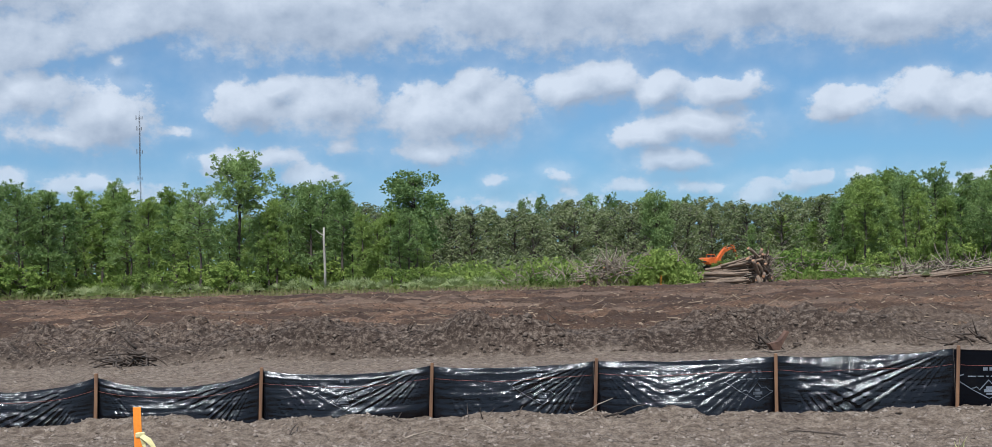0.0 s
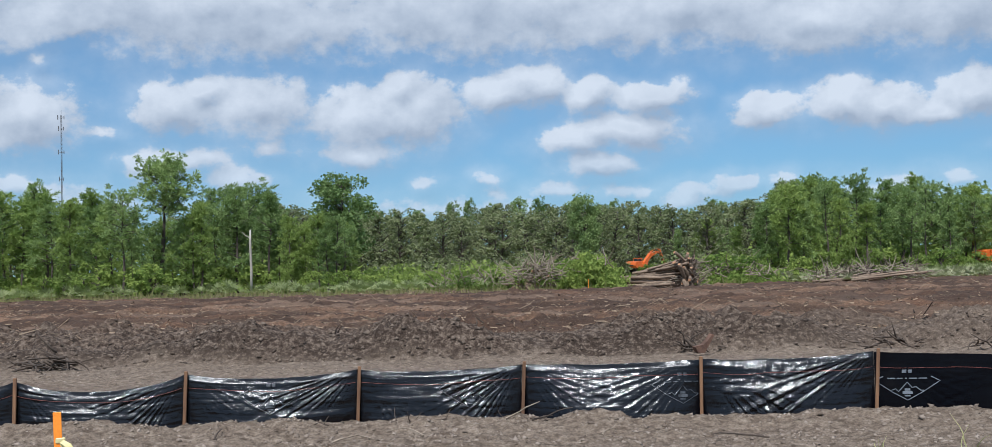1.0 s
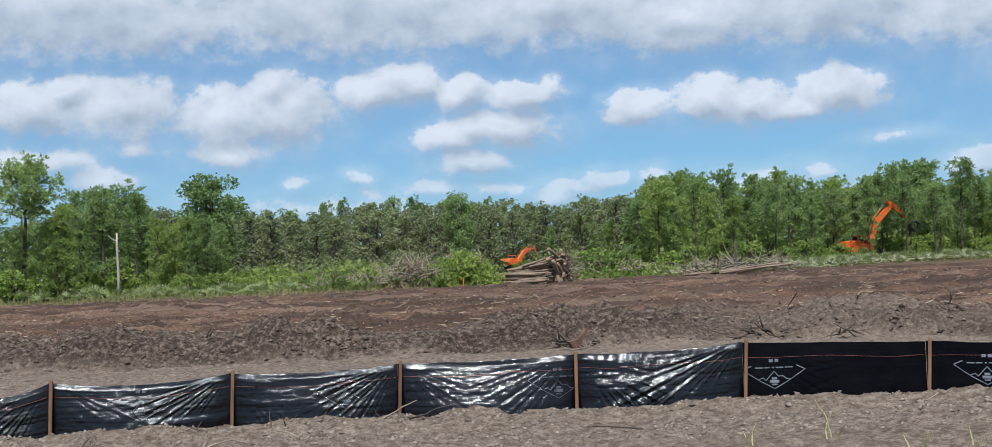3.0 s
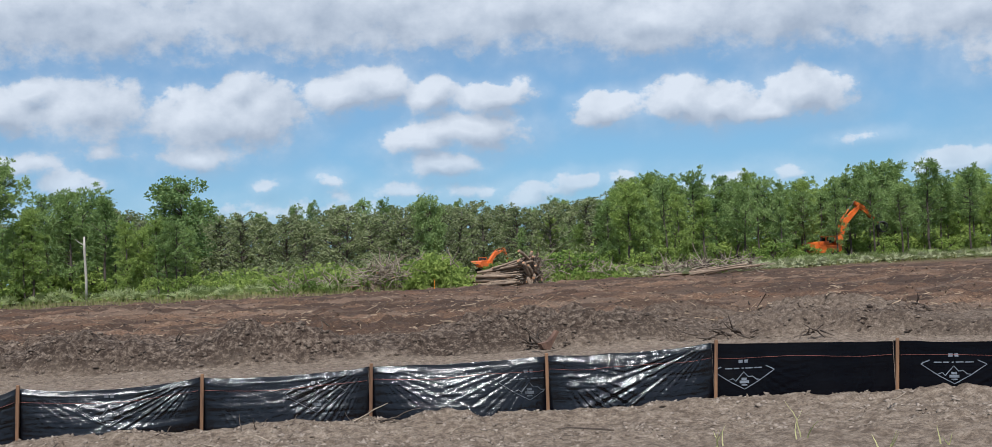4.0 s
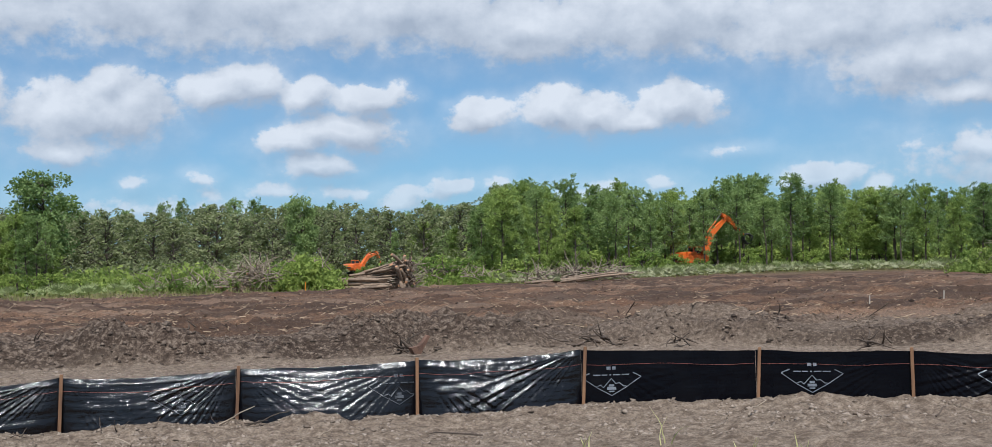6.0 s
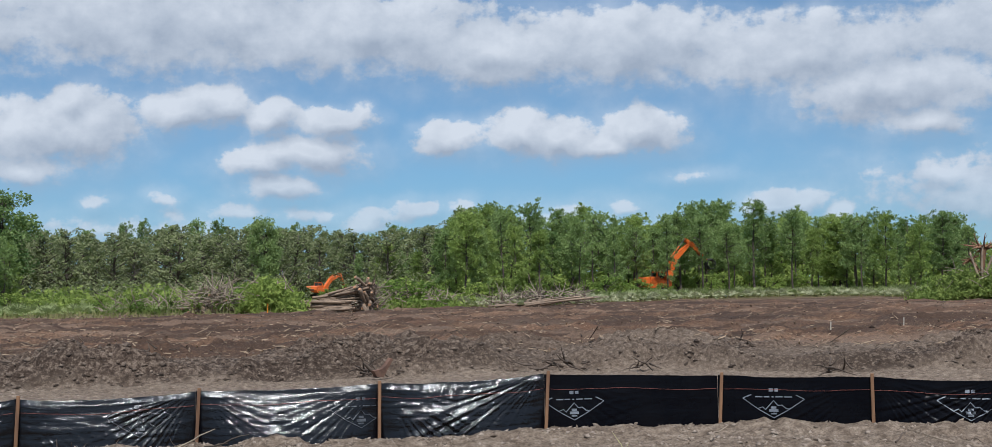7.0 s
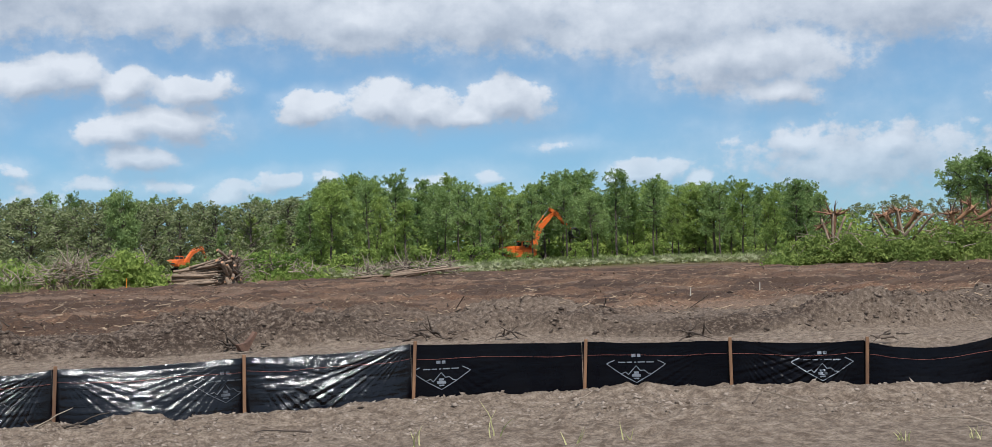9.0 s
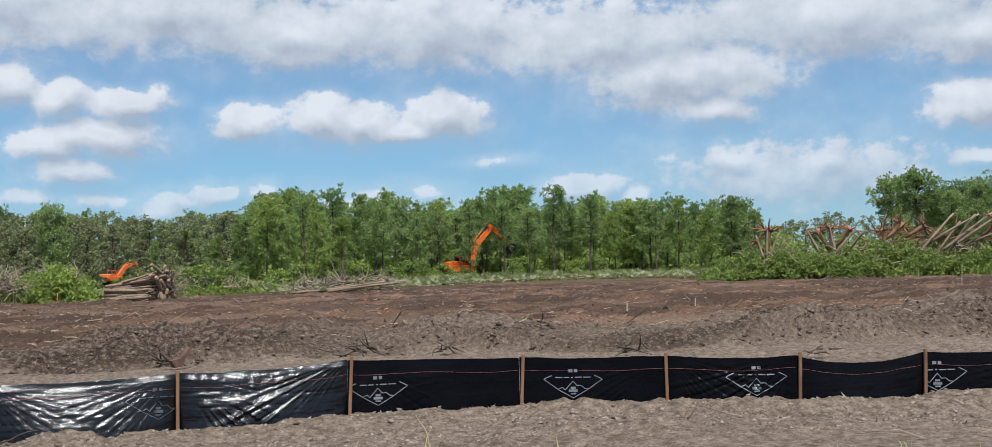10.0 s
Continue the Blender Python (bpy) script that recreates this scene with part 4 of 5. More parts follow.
def brush_pile(az0, az1, r, tall, depth, leaves, sticks, rng, label, leaf_material=None, name="brush_pile", low=.25, wood=None):
    """A long heap: cut branches heaped under leaves."""
    ob = thing(name, label, "brush pile")
    sprays = max(leaves // 40, 1)
    az = rng.uniform(az0, az1, sprays)
    rr = r + rng.uniform(-depth, depth, sprays)
    prof = .66 + .6 * fbm(az * 1.4, rr * .35, int(az0) + 50, 4, .6)
    end = np.clip(np.minimum(az - az0, az1 - az) / ((az1 - az0) * .18), 0, 1) ** .5
    h = tall * prof * end * np.sqrt(np.clip(1 - ((rr - r) / depth) ** 2, 0.02, 1))
    x, y = rr * np.sin(np.radians(az)), rr * np.cos(np.radians(az))
    z = ground_z(x, y) + h * rng.uniform(low, 1.0, sprays)
    centre = np.repeat(np.stack([x, y, z], -1), 40, 0)
    spray = centre + rng.normal(size=centre.shape) * np.repeat(rng.uniform(.1, .34, (sprays, 1)), 40, 0) * (1.3, 1.0, .8)
    spray[:, 2] = np.maximum(spray[:, 2], .05)
    if leaves > 0:
        part("cut_foliage", Shape().leaves(spray, .15, rng, 2.0, .1), leaf_material or PILE_LEAF, ob, "green leafy cut branches")
    for _ in range(sticks):
        a, q = rng.uniform(az0, az1), r + rng.uniform(-depth, depth) * .8
        e = min(1, min(a - az0, az1 - a) / ((az1 - az0) * .18)) ** .5
        p = np.array(ground_at(a, q)) + (0, 0, tall * e * rng.uniform(.05, .85))
        d = rng.normal(size=3) * (1, 1, .55)
        d[2] = abs(d[2])
        path = limb_path(p, d / np.linalg.norm(d), rng.uniform(.7, 2.0), rng, .03)
        part("branch", Shape().tube(path, np.linspace(rng.uniform(.025, .06), .012, 5), 5), wood or STICK, ob)
    return ob


def build_piles():
    rng = np.random.default_rng(6)
    brush_pile(4.1, 6.3, 84, 1.95, 1.8, 700, 260, rng, "heap of grey broken branches with a few green leaves", name="branch_heap")
    brush_pile(12.3, 16.2, 92, 1.5, 2.5, 4200, 120, rng, "low brush heap of wilting leaves and sticks", SHRUB_LEAF)
    brush_pile(17.6, 22.4, 95.2, 1.15, 1.6, 300, 240, rng, "low heap of grey sticks and slash")
    brush_pile(.5, 4.6, 86, 1.1, 2.4, 3000, 150, rng, "low green slash heap at the clearing's edge")
    brush_pile(6.3, 9.1, 83.4, 2.75, 1.5, 6400, 26, rng, "leafy yellow-green bush beside the stacked logs", SHRUB_LEAF, "leafy_bush", .1)
    brush_pile(36.6, 50.5, 95, 2.7, 3.6, 42000, 160, rng, "long heap of cut green branches")
    brush_pile(42.6, 51.5, 101, 4.1, 2.6, 900, 480, rng, "tall tangle of torn brown branches", PILE_LEAF, "slash_heap", .25, ROOT)
    brush_pile(11.6, 12.6, 84.3, 1.9, 1.0, 0, 110, rng, "jumble of broken brown limbs beside the stacked logs", name="branch_heap")
    # root masses at the blocked end of the stack
    for az, r, z, size, lean in ((12.1, 83.6, 1.1, .75, 70), (12.25, 84.0, 1.7, .7, 20), (11.8, 83.5, 1.7, .6, -50)):
        p = ground_at(az, r)
        root_plate(pose(p.x, p.y, z, 0, 0, -az) @ pose(0, 0, 0, 0, lean, 0), rng, size, "dark root plate jammed against the stacked logs", DARK_ROOT)
    # broken logs through the grey branch heap
    for k in range(22):
        g = rng.uniform(-1, 1)
        p = ground_at(5.25 + .95 * g, 83.6 + rng.uniform(-.8, .8))
        m = pose(p.x, p.y, p.z + .12 + rng.uniform(0, 1.25) * (1 - abs(g)) ** .6, 0, rng.uniform(-38, 38), rng.uniform(-60, 60))
        felled_log(m, rng.uniform(.8, 2.3), rng.uniform(.06, .11), rng.uniform(.04, .07), rng, "broken pale log in the branch heap", "logs in the branch heap")
    # stump and earth clod over the low slash
    p = ground_at(20.0, 95)
    root_plate(pose(p.x, p.y, p.z + .75, 0, 0, -20) @ pose(0, 0, 0, 75, 0, 0), rng, .75, "dark upturned stump lying in the slash", DARK_ROOT)
    # logs lying before the low heap
    for az, r, length, turn, tilt in ((19.3, 93, 4.6, 6, 4), (20.6, 92.5, 4.4, -5, 6), (19.6, 94, 3.4, 12, 9), (18.7, 94, 3.0, -14, 2), (20.9, 93.4, 3.0, 14, 8), (20.0, 94.3, 3.8, -20, 6), (18.3, 93.2, 2.4, 20, 3), (19.2, 94.6, 2.8, -4, 12), (21.4, 94, 3.4, 5, 5), (20.4, 93.2, 4.8, 2, 7), (18.9, 92.8, 3.2, 10, 3)):
        p = ground_at(az, r)
        felled_log(pose(p.x, p.y, p.z + .14 + length / 2 * math.sin(radians(tilt)) * .8, 0, -tilt, -az + turn), length, rng.uniform(.07, .12), rng.uniform(.05, .07), rng)
    # stumps and stems standing out of the long heap
    for az, z, size, lean, turn in ((39.45, 3.6, 1.25, 12, 60), (39.0, 2.9, .8, -30, 0), (41.7, 3.5, 1.0, -28, 10), (42.2, 3.7, 1.0, 4, 0), (42.9, 3.6, 1.05, 34, 20), (44.4, 3.4, .9, -15, 40), (45.1, 3.8, 1.1, 50, 0), (46.0, 3.7, 1.0, 65, 20), (49.0, 3.9, 1.1, 40, 0)):
        p = ground_at(az, 96.5)
        root_plate(pose(p.x, p.y, z, 0, 0, -az) @ pose(0, 0, 0, 0, lean, 0) @ pose(0, 0, 0, rng.uniform(-15, 15), 0, turn), rng, size)
    for az, z, length, lean in ((41.5, 2.7, 2.3, -35), (42.3, 2.8, 2.6, -8), (42.8, 2.8, 2.4, 38), (43.2, 2.7, 2.6, 45), (46.6, 3.2, 4.2, 55), (47.2, 3.4, 4.6, 62), (47.9, 3.3, 4.8, 68), (47.5, 2.8, 4.4, 50), (48.4, 3.5, 4.4, 58), (48.7, 2.9, 4.0, 72), (39.15, 2.3, 2.6, -14), (39.4, 2.5, 3.0, 6), (39.65, 2.4, 2.7, 16), (39.9, 2.1, 2.4, 30), (47.0, 2.6, 3.6, 46)):
        p = ground_at(az, 95.8)
        m = pose(p.x, p.y, z, 0, 0, -az + rng.uniform(-35, 35)) @ pose(0, 0, 0, 0, lean - 90 + rng.uniform(-12, 12), 0)
        felled_log(m, length, .12, .07, rng, "stripped pale log sticking out of the heap", "logs in the heap")
    # bare snag on the heap
    snag = thing("dead_branch", "bare dark dead branch rising from the heap", "branch")
    sh = Shape()
    p = np.array(ground_at(44.3, 101))
    for d, length, lift in (((-.1, 0, 1), 2.6, 2.6), ((.45, 0, .9), 2.2, 3.2), ((.9, 0, .6), 2.4, 3.4), ((-.3, 0, .9), 1.6, 3.2)):
        sh.tube(limb_path(p + (0, 0, lift), np.array(d) / np.linalg.norm(d), length, rng), np.linspace(.07, .015, 5), 5)
    part("limbs", sh, DARK_ROOT, snag)
    # whitened trunk before the pines
    pole = thing("dead_tree", "bleached bare dead tree standing before the pines", "tree")
    p = ground_at(-7.86, 91)
    part("stem", Shape().tube([(p.x, p.y, -.3), (p.x + .03, p.y, 2), (p.x - .02, p.y, 4), (p.x, p.y, 4.9)], [.105, .095, .085, .06], 8), PALE_BARK, pole, "", True)
    part("broken_branch", Shape().tube([(p.x, p.y, 4.3), (p.x - .35, p.y, 4.5), (p.x - .6, p.y, 4.75)], [.05, .035, .015], 5), PALE_BARK, pole)


build_piles()


# ---- excavators ----
def excavator(m, boom_up, arm_down, label, name="excavator"):
    """Tracked excavator facing +x: tracks, house, cab, boom, arm and grapple."""
    ob = thing(name, label, "excavator", "orange excavators", m)
    for side in (-1, 1):
        tr = Shape()
        outline = [(-2.0, .45), (-1.75, .12), (-1.3, 0), (1.3, 0), (1.75, .12), (2.0, .45), (1.8, .8), (1.3, .92), (-1.3, .92), (-1.8, .8)]
        tr.slab(outline, .6, Matrix.Translation((0, side * 1.1, 0)))
        track = part("track", tr, DARK_STEEL, ob, "dark steel crawler track")
        for k in range(9):
            w = Shape()
            a = np.arange(12) * math.pi / 6
            ring = [(-1.5 + k * .375 + .16 * math.cos(q), .28 + .16 * math.sin(q)) for q in a]
            w.slab(ring, .66, Matrix.Translation((0, side * 1.1, 0)))
            part("roller", w, DARK_STEEL, track)
    part("turntable", Shape().slab([(.75 * math.cos(k * .5236), .75 * math.sin(k * .5236)) for k in range(12)], .25, Matrix.Translation((0, 0, 1.0)) @ pose(0, 0, 0, 90)), DARK_STEEL, ob)
    house = Shape().box((2.6, 2.5, .75), pose(-.75, 0, 1.5), .06).box((1.1, 2.3, .5), pose(-1.35, 0, 2.05), .08)
    part("engine_house", house, ORANGE_PAINT, ob, "orange engine house")
    part("counterweight", Shape().slab([(-2.1, 1.15), (-2.5, 1.25), (-2.62, 1.6), (-2.5, 2.15), (-2.1, 2.25)], 2.5), ORANGE_PAINT, ob, "orange rounded counterweight")
    part("rear_grille", Shape().box((.03, 1.4, .22), pose(-2.63, 0, 1.62), .1), DARK_STEEL, ob, "dark grille")
    cab = part("cab", Shape().slab([(-.35, 1.85), (.95, 1.85), (1.0, 2.1), (.72, 2.82), (-.3, 2.85)], .95, Matrix.Translation((0, .75, 0))), ORANGE_PAINT, ob, "orange operator's cab")
    part("windscreen", Shape().slab([(.84, 1.98), (1.012, 2.1), (.76, 2.74), (.70, 2.74)], .8, Matrix.Translation((0.02, .75, 0))), GLASS, cab, "dark glass")
    part("side_window", Shape().slab([(-.2, 2.12), (.78, 2.12), (.6, 2.72), (-.2, 2.74)], .99, Matrix.Translation((0, .75, 0))), GLASS, cab, "dark glass")
    part("rear_window", Shape().box((.03, .7, .5), pose(-.335, .75, 2.5), .1), GLASS, cab, "dark glass")
    part("exhaust", Shape().tube([(-1.5, -.7, 2.2), (-1.5, -.7, 2.65), (-1.56, -.7, 2.75)], .06, 8), DARK_STEEL, ob)
    # boom: bent box section
    up, down = radians(boom_up), radians(arm_down)
    foot = np.array((.45, 1.75))
    u = np.array((math.cos(up), math.sin(up)))
    nrm = np.array((-u[1], u[0]))
    knee, tip = foot + u * 2.5 + nrm * .55, foot + u * 5.0
    out = [foot - nrm * .22, foot + u * .4 + nrm * .28, knee + nrm * .28 - u * .15, knee + nrm * .22 + u * .4, tip + nrm * .16, tip - nrm * .14, knee - nrm * .32 + u * .1, foot + u * .6 - nrm * .25]
    boom = part("boom", Shape().slab([tuple(q) for q in out], .5, Matrix.Translation((0, -.15, 0))), ORANGE_PAINT, ob, "orange bent boom")
    d = np.array((math.cos(down), -math.sin(down)))
    dn = np.array((-d[1], d[0]))
    end = tip + d * 2.7
    out = [tip - d * .75 + dn * .1, tip - d * .1 + dn * .32, tip + d * .5 + dn * .24, end + dn * .1, end - dn * .1, tip - dn * .16, tip - d * .5 - dn * .16]
    arm = part("arm", Shape().slab([tuple(q) for q in out], .38, Matrix.Translation((0, -.15, 0))), ORANGE_PAINT, ob, "orange arm")
    def ram(a, b, parent, r=.075):
        a3, b3 = np.array((a[0], -.15, a[1])), np.array((b[0], -.15, b[1]))
        part("cylinder", Shape().tube([a3, a3 + (b3 - a3) * .6], r, 8), ORANGE_PAINT, parent)
        part("piston_rod", Shape().tube([a3 + (b3 - a3) * .58, b3], r * .55, 8), MAST_STEEL, parent, "bright steel rod")
    for y in (-.34, .06):
        a3, b3 = np.array((1.0, y - 0.0, 1.55)), np.array((*(knee - nrm * .1),))
        b3 = np.array((b3[0], y, b3[1]))
        part("cylinder", Shape().tube([a3, a3 + (b3 - a3) * .6], .08, 8), ORANGE_PAINT, boom)
        part("piston_rod", Shape().tube([a3 + (b3 - a3) * .58, b3], .045, 8), MAST_STEEL, boom, "bright steel rod")
    ram(knee + nrm * .42, tip - d * .6 + dn * .05 + nrm * .1, boom)
    ram(tip + d * .2 + dn * .4, end - d * .3 + dn * .16, arm, .06)
    claw = Shape()
    for s in (-1, 1):
        c0 = end + d * .05
        pts = [c0, c0 + d * .35 + dn * s * .42, c0 + d * .85 + dn * s * .5, c0 + d * 1.25 + dn * s * .15]
        for y in (-.4, -.15, .1):
            claw.tube([(q[0], y, q[1]) for q in pts], [.1, .09, .07, .03], 5)
    part("grapple", claw, DARK_STEEL, ob, "dark steel grapple")
    return ob


p = ground_at(25.55, 131)
excavator(pose(p.x, p.y, p.z, 0, 0, 6), 53, 40, "orange tracked excavator with raised boom among palmettos")
p = ground_at(9.95, 212)
excavator(pose(p.x, p.y, p.z, 0, 0, 40), 27, 60, "orange tracked excavator half hidden behind stacked logs")


# ---- mast, stakes, ribbon ----
def build_mast():
    ob = thing("radio_mast", "slender grey lattice radio mast with small aerials", "mast")
    az, r = -15.93, 420.0
    x, y = r * math.sin(radians(az)), r * math.cos(radians(az))
    tall, w = 1.65 + r * math.tan(radians(7.15)), .22
    legs = [(x + w * math.cos(a), y + w * math.sin(a)) for a in (.5, 2.6, 4.7)]
    for lx, ly in legs:
        part("leg", Shape().tube([(lx, ly, -.5), (lx, ly, tall)], .045, 6), MAST_STEEL, ob)
    sh = Shape()
    for k in range(44):
        z0, z1 = k * tall / 44, (k + 1) * tall / 44
        for i in range(3):
            a, b = legs[i], legs[(i + 1) % 3]
            sh.tube([(*a, z0), (*b, z1)], .03, 4)
            sh.tube([(*a, z1), (*b, z1)], .03, 4)
    part("bracing", sh, MAST_STEEL, ob, "grey lattice bracing")
    for f, s in ((.985, .9), (.92, .7), (.78, .8), (.62, .6)):
        part("aerial", Shape().tube([(x - 1.2 * s, y, tall * f - .6), (x - 1.2 * s, y, tall * f + .9)], .13, 6).tube([(x - 1.2 * s, y, tall * f), (x + .3, y, tall * f)], .06, 5).tube([(x + 1.0 * s, y, tall * f - .5), (x + 1.0 * s, y, tall * f + .6)], .12, 6).tube([(x, y, tall * f), (x + s, y, tall * f)], .06, 5), MAST_STEEL, ob)
    part("spike", Shape().tube([(x, y, tall - .2), (x, y, tall + 1.5)], .05, 5), MAST_STEEL, ob)


build_mast()


def build_stake():
    ob = thing("marker_stake", "fluorescent orange survey stake tied with yellow ribbon", "stake")
    az, r = -16.1, 7.0
    x, y = r * math.sin(radians(az)), r * math.cos(radians(az))
    top = 1.65 - r * math.tan(radians(5.72))
    part("lath", Shape().box((.042, .014, top + .3), pose(x, y, top / 2 - .15, 0, -1.5, 12), .1), STAKE_PAINT, ob)
    sh = Shape()
    knot = (x + .015, y - .012, top - .15)
    for dx, dz, sway in ((.04, -.28, .01), (.20, -.34, .05)):
        n = 9
        q = np.linspace(0, 1, n)
        path = np.stack([knot[0] + dx * q ** .8, knot[1] - .02 - sway * q, knot[2] + dz * q ** 1.3], -1)
        wv = np.stack([.006 + .004 * np.sin(q * 9), .012 * np.cos(q * 5), .008 * np.sin(q * 6 + 1)], -1)
        sh.add(np.concatenate([path - wv, path + wv]), [(k, k + 1, k + 1 + n, k + n) for k in range(n - 1)])
    part("ribbon", sh, RIBBON, ob, "pale yellow plastic ribbon")
    part("ribbon_wrap", Shape().box((.05, .024, .03), pose(x, y, top - .15, 0, -1.5, 12), .2), RIBBON, ob, "pale yellow plastic ribbon")
    for az, r, h in ((7.55, 74, .6), (47.6, 62, .9), (36.1, 40, .32), (33.0, 34, .26)):
        p = ground_at(az, r)
        s = thing("survey_stake", "thin wooden survey stake standing in the field", "stake", "survey stakes", pose(p.x, p.y, p.z))
        part("lath", Shape().box((.032, .016, h + .2), pose(0, 0, h / 2 - .1, 0, 3, 0), .1), STAKE_PAINT if r > 70 else PALE_BARK, s)


build_stake()


# ---- roots, sticks, clods and weeds on the soil ----
def root_tangle(az, r, rng, size, count, label, material, lift=.12, squash=.4, thin=1.0):
    p = np.array(ground_at(az, r)) + (0, 0, lift)
    ob = thing("root_tangle", label, "roots", "roots on the bank")
    for _ in range(count):
        d = rng.normal(size=3) * (1, .4, squash)
        d[2] = d[2] * .8 + .1
        path = limb_path(p + rng.normal(size=3) * (.3, .1, .06) * size, d / np.linalg.norm(d), size * rng.uniform(.3, .8), rng, rng.uniform(-.12, .16), 7)
        part("root", Shape().tube(path, np.linspace(.022, .006, 7) * (.6 + size * .5) * thin, 5), material, ob, "", True)
    return ob


def build_roots():
    rng = np.random.default_rng(8)
    for az, r, size, count in ((-16.3, 24.2, 1.25, 34), (12.3, 23.6, .75, 18), (20.6, 24.0, .8, 14), (24.6, 23.6, .5, 8), (33.2, 22.2, .7, 9), (28.9, 25.2, .5, 7), (41.5, 21, .45, 7), (44.5, 18.2, .3, 5), (-4.0, 24.6, .4, 6), (2.5, 24.8, .4, 5)):
        root_tangle(az, r, rng, size, count, "dark tangled roots torn out on the clod bank", DARK_ROOT)
    for az, r, size, count in ((-.8, 12.95, .42, 7), (.6, 12.95, .3, 5), (4.9, 13.05, .4, 6), (-4.6, 13.0, .3, 4), (38.2, 13.0, .28, 4), (47.2, 12.7, .3, 5)):
        root_tangle(az, r, rng, size, count, "thin dry roots sprouting at the foot of the fence", DARK_ROOT, .0, .5, .38)
    # split stump root with a pale reddish face
    p = ground_at(12.75, 22.9)
    ob = thing("split_root", "split reddish stump root leaning on the bank", "roots", "", pose(p.x, p.y, p.z + .03) @ Matrix.Scale(.78, 4))
    part("wedge", Shape().slab([(-.22, .02), (-.05, 0), (.06, .16), (.22, .40), (.17, .44), (.05, .30), (-.06, .2), (-.3, .16)], .16, pose(0, 0, 0, 0, 0, 18)), SPLIT_WOOD, ob, "reddish split wood")
    part("prong", Shape().tube([(-.1, .02, .1), (-.3, .02, .18), (-.42, 0, .3), (-.48, 0, .36)], [.05, .05, .035, .015], 6), DARK_ROOT, ob, "", True)
    # sticks lying on the heap before the fence
    for az, r, length, turn, lift in ((-.2, 11.9, .5, 130, .0), (-4.4, 12.2, .45, 60, .02), (15.5, 11.9, .6, 150, .0), (3.6, 12.9, .4, 20, .04), (4.8, 13.0, .45, -30, .04), (27.6, 12.6, .5, 40, .06), (38.0, 12.6, .45, 150, .02), (45.8, 11.8, .6, 120, .0), (35.6, 12.6, .35, 35, .05), (-9.6, 12.6, .4, 100, .0), (8.0, 12.3, .3, 75, .0)):
        p = np.array(ground_at(az, r)) + (0, 0, .015)
        a = radians(turn)
        s = thing("stick", "thin dry curved stick on the sandy soil", "stick", "sticks on the soil")
        part("twig", Shape().tube(limb_path(p, np.array((math.cos(a), math.sin(a) * .5, .28 + lift * 3)), length, rng, .09, 6), np.linspace(.011, .004, 6), 5), STICK if rng.random() < .6 else DARK_ROOT, s)
    # pale weeds
    for az, r, count, tall in ((23.9, 10.9, 3, .55), (20.2, 10.7, 4, .3), (29.8, 10.6, 3, .22), (27.4, 10.5, 3, .24), (42.0, 10.6, 7, .16), (45.0, 10.8, 7, .16), (-3.2, 10.7, 2, .16), (48.2, 10.6, 8, .2)):
        p = np.array(ground_at(az, r))
        s = thing("weed", "pale yellow-green grass weed in bare sand", "weed", "weeds in the sand")
        sh = Shape()
        for _ in range(count):
            d = np.array((rng.normal() * .25, rng.normal() * .25, 1.0))
            path = limb_path(p + rng.normal(size=3) * (.04, .03, 0), d / np.linalg.norm(d), .7 * tall * rng.uniform(.7, 1.1), rng, .10, 7)
            w = rng.normal(size=3) * .001 + (.0075, 0, 0)
            taper = np.linspace(1, .15, 7)[:, None]
            sh.add(np.concatenate([path - w * taper, path + w * taper]), [(k, k + 1, k + 8, k + 7) for k in range(6)])
        part("blades", sh, DRY_WEED, s)


build_roots()


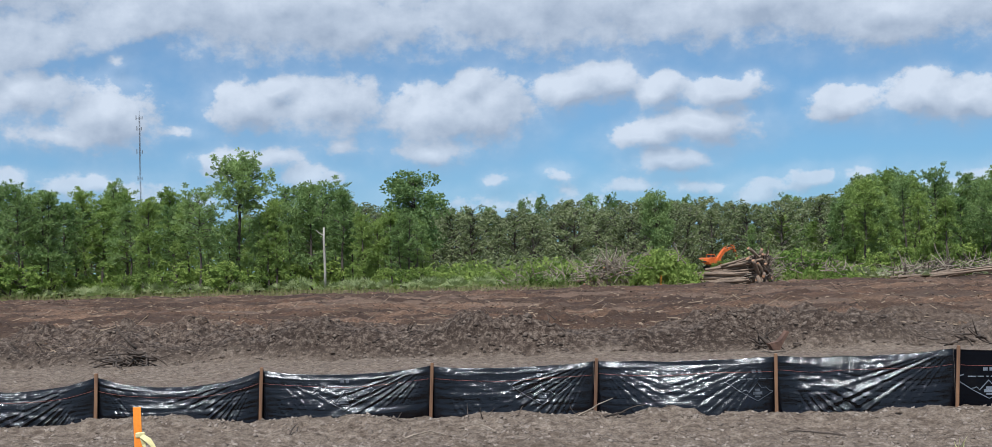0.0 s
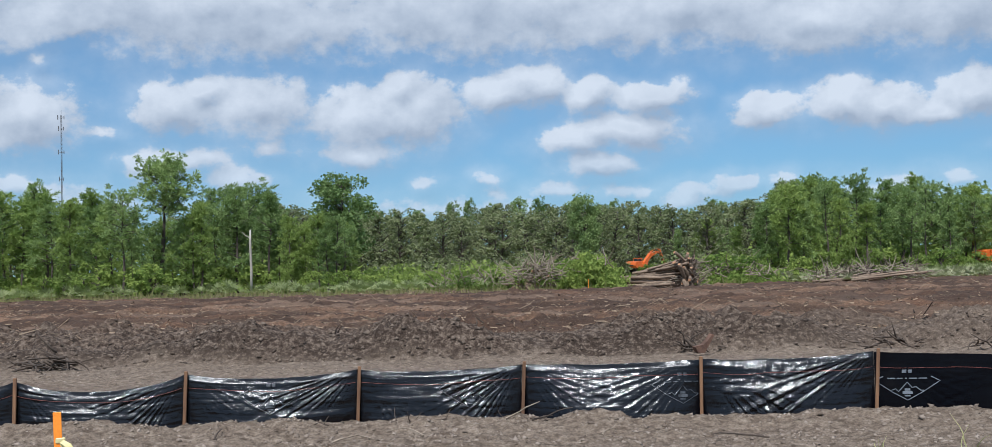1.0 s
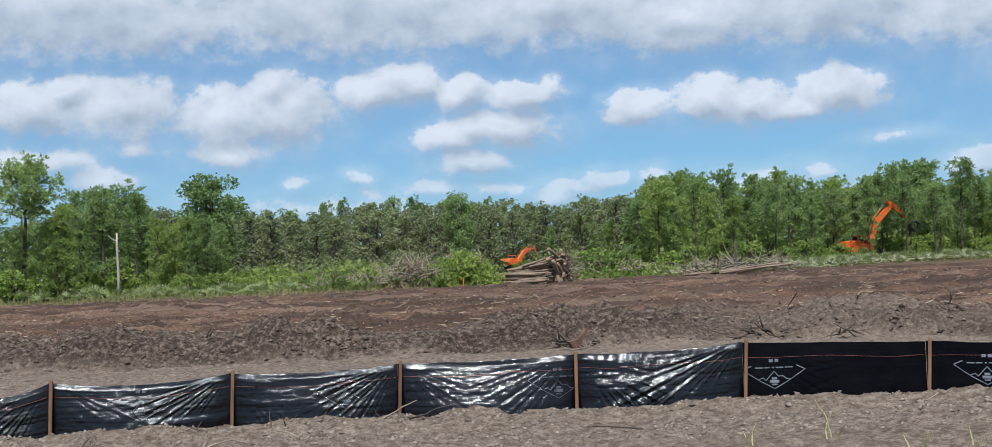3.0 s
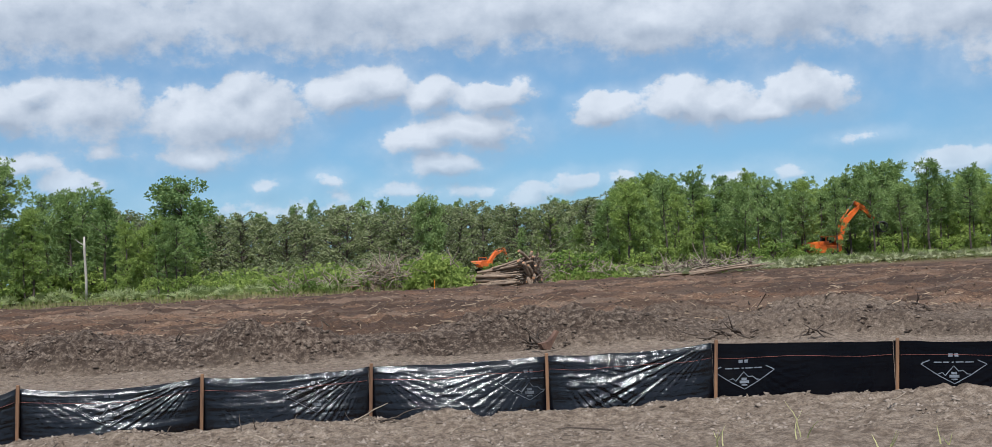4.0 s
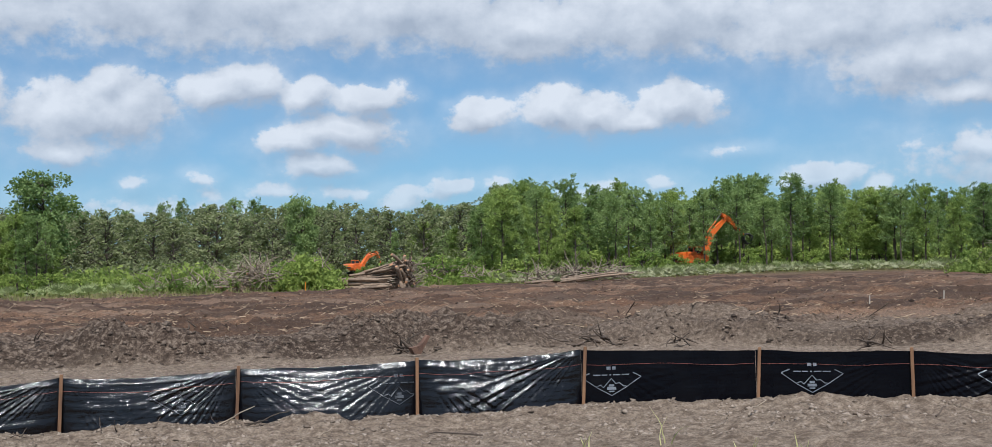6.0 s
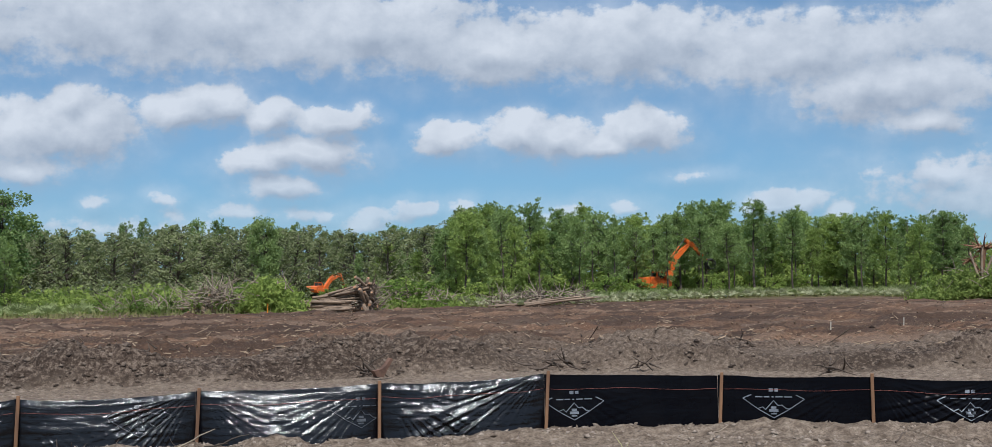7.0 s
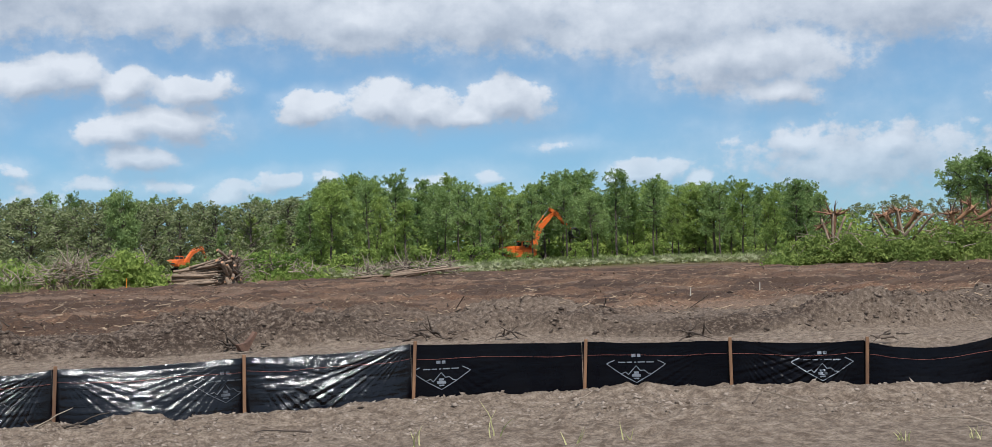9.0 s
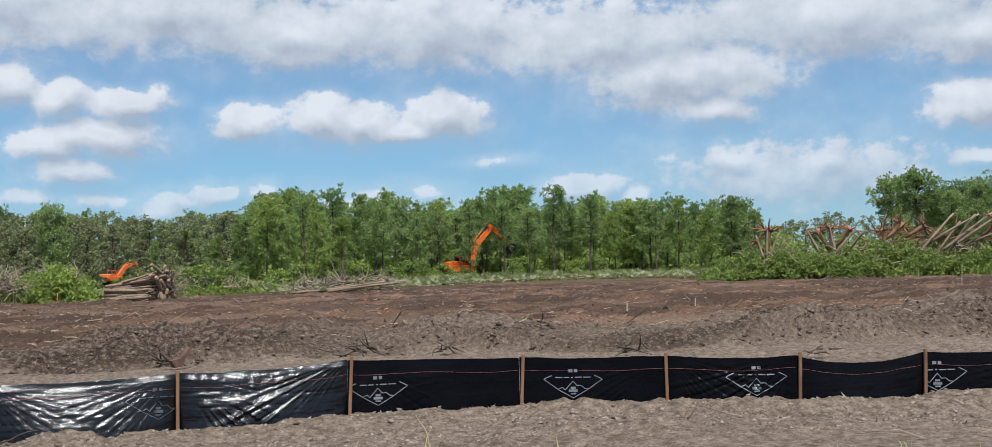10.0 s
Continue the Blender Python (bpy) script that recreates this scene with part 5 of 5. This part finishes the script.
def build_litter():
    rng = np.random.default_rng(10)
    # clods: squashed lumps
    base = np.array([(0, 0, 1), (1, 0, .1), (.1, .95, 0), (-1, .1, .05), (-.1, -1, .1), (0, 0, -.8)])
    faces = [(0, 1, 2), (0, 2, 3), (0, 3, 4), (0, 4, 1), (5, 2, 1), (5, 3, 2), (5, 4, 3), (5, 1, 4)]
    zones = ((9000, -24, 52, "bank", .010, .06), (6000, -24, 52, "near", .005, .036), (1800, -24, 52, "strip", .008, .04), (10000, -26, 53, "field", .014, .07))
    for count, a0, a1, zone, s0, s1 in zones:
        sh = Shape()
        n = count
        az = np.radians(rng.uniform(a0, a1, n))
        if zone == "bank":
            x = np.tan(az) * 23.5
            y = bank_y(x) + rng.gamma(2.0, .8, n) - .4
        elif zone == "near":
            x = np.tan(az) * 12.0
            y = fence_y(x) - rng.uniform(.05, 2.4, n)
        elif zone == "field":
            rr = np.minimum(26.5 + 62 * rng.random(n) ** 1.1, edge_r(np.degrees(az)) - 2)
            x, y = rr * np.sin(az), rr * np.cos(az)
        else:
            x = np.tan(az) * 18
            y = fence_y(x) + rng.uniform(.5, 9, n)
        size = s0 + (s1 - s0) * rng.random(n) ** 2.5
        z = ground_z(x, y) - size * .15
        jit = 1 + rng.normal(size=(n, 6, 3)) * .28
        turn = rng.uniform(0, 6.283, n)
        b = base[None] * jit * (1.3, 1.1, .7)
        tip = rng.uniform(-.9, .9, n)[:, None]
        b = np.stack([b[..., 0] * np.cos(tip) - b[..., 2] * np.sin(tip), b[..., 1], b[..., 0] * np.sin(tip) + b[..., 2] * np.cos(tip)], -1)
        cx, sn = np.cos(turn)[:, None], np.sin(turn)[:, None]
        bx, by = b[..., 0] * cx - b[..., 1] * sn, b[..., 0] * sn + b[..., 1] * cx
        v = np.stack([bx, by, b[..., 2]], -1) * size[:, None, None] + np.stack([x, y, z], -1)[:, None]
        k = (np.arange(n) * 6)[:, None, None] + np.array(faces)[None]
        sh.add(v.reshape(-1, 3), [tuple(q) for q in k.reshape(-1, 3).tolist()])
        look_of = {"bank": (CLOD, "loose clods of soil along the bank"), "field": (FIELD_CLOD, "turned brown clods over the cleared field")}
        material, label = look_of.get(zone, (SAND_CLOD, "crumbs of pale sandy soil"))
        tagged(part("clods", sh, material, smooth=True), label, "soil clods", kind="stuff")
    # sticks and chips over the cleared field
    sh = Shape()
    n = 10500
    az = np.radians(rng.uniform(-26, 53, n))
    r = 26 + 62 * rng.random(n) ** 1.25
    r = np.minimum(r, edge_r(np.degrees(az)) - 1)
    x, y = r * np.sin(az), r * np.cos(az)
    z = ground_z(x, y)
    for k in range(n):
        a, length = rng.uniform(0, 3.14), (rng.uniform(.03, .14) + .3 * (rng.random() < .02)) * (1 + r[k] / 90)
        tilt = rng.normal() * .3
        d = np.array((math.cos(a), math.sin(a), tilt)) * length / 2
        w = rng.uniform(.005, .014) * (1 + r[k] / 80)
        c = np.array((x[k], y[k], z[k] + .02 + abs(tilt) * length * .3))
        s = np.array((-math.sin(a), math.cos(a), 0)) * w
        t = np.array((0, 0, w))
        sh.add([c - d - s, c - d + s, c - d + t * 1.5, c + d - s * .5, c + d + s * .5, c + d + t], [(0, 1, 4, 3), (1, 2, 5, 4), (2, 0, 3, 5), (0, 2, 1), (3, 4, 5)])
    tagged(part("wood_litter", sh, STICK_LITTER), "scattered chips and sticks on the cleared field", "wood litter", kind="stuff")


def island_tones(name, a, b, rough=.9):
    m, t, s = principled(name, rough, 0.0, .25)
    g = t.nodes.new("ShaderNodeNewGeometry").outputs["Random Per Island"]
    n = noise_node(t, obj_coord(t), 14.0, 4.0, .6)
    f = mnode(t, "ADD", mnode(t, "MULTIPLY", g, .6), mnode(t, "MULTIPLY", n, .4))
    t.links.new(ramp(t, f, (.2, a), (.8, b)), s.inputs["Base Color"])
    bumped(t, s, n, .8, .02)
    return m


CLOD = island_tones("clod_soil", (.045, .032, .024), (.175, .133, .102))
FIELD_CLOD = island_tones("field_clods", (.020, .012, .008), (.17, .108, .07))
SAND_CLOD = island_tones("sand_crumbs", (.12, .09, .068), (.30, .243, .195))
STICK_LITTER = island_tones("chip_wood", (.022, .016, .012), (.32, .235, .16))
build_litter()
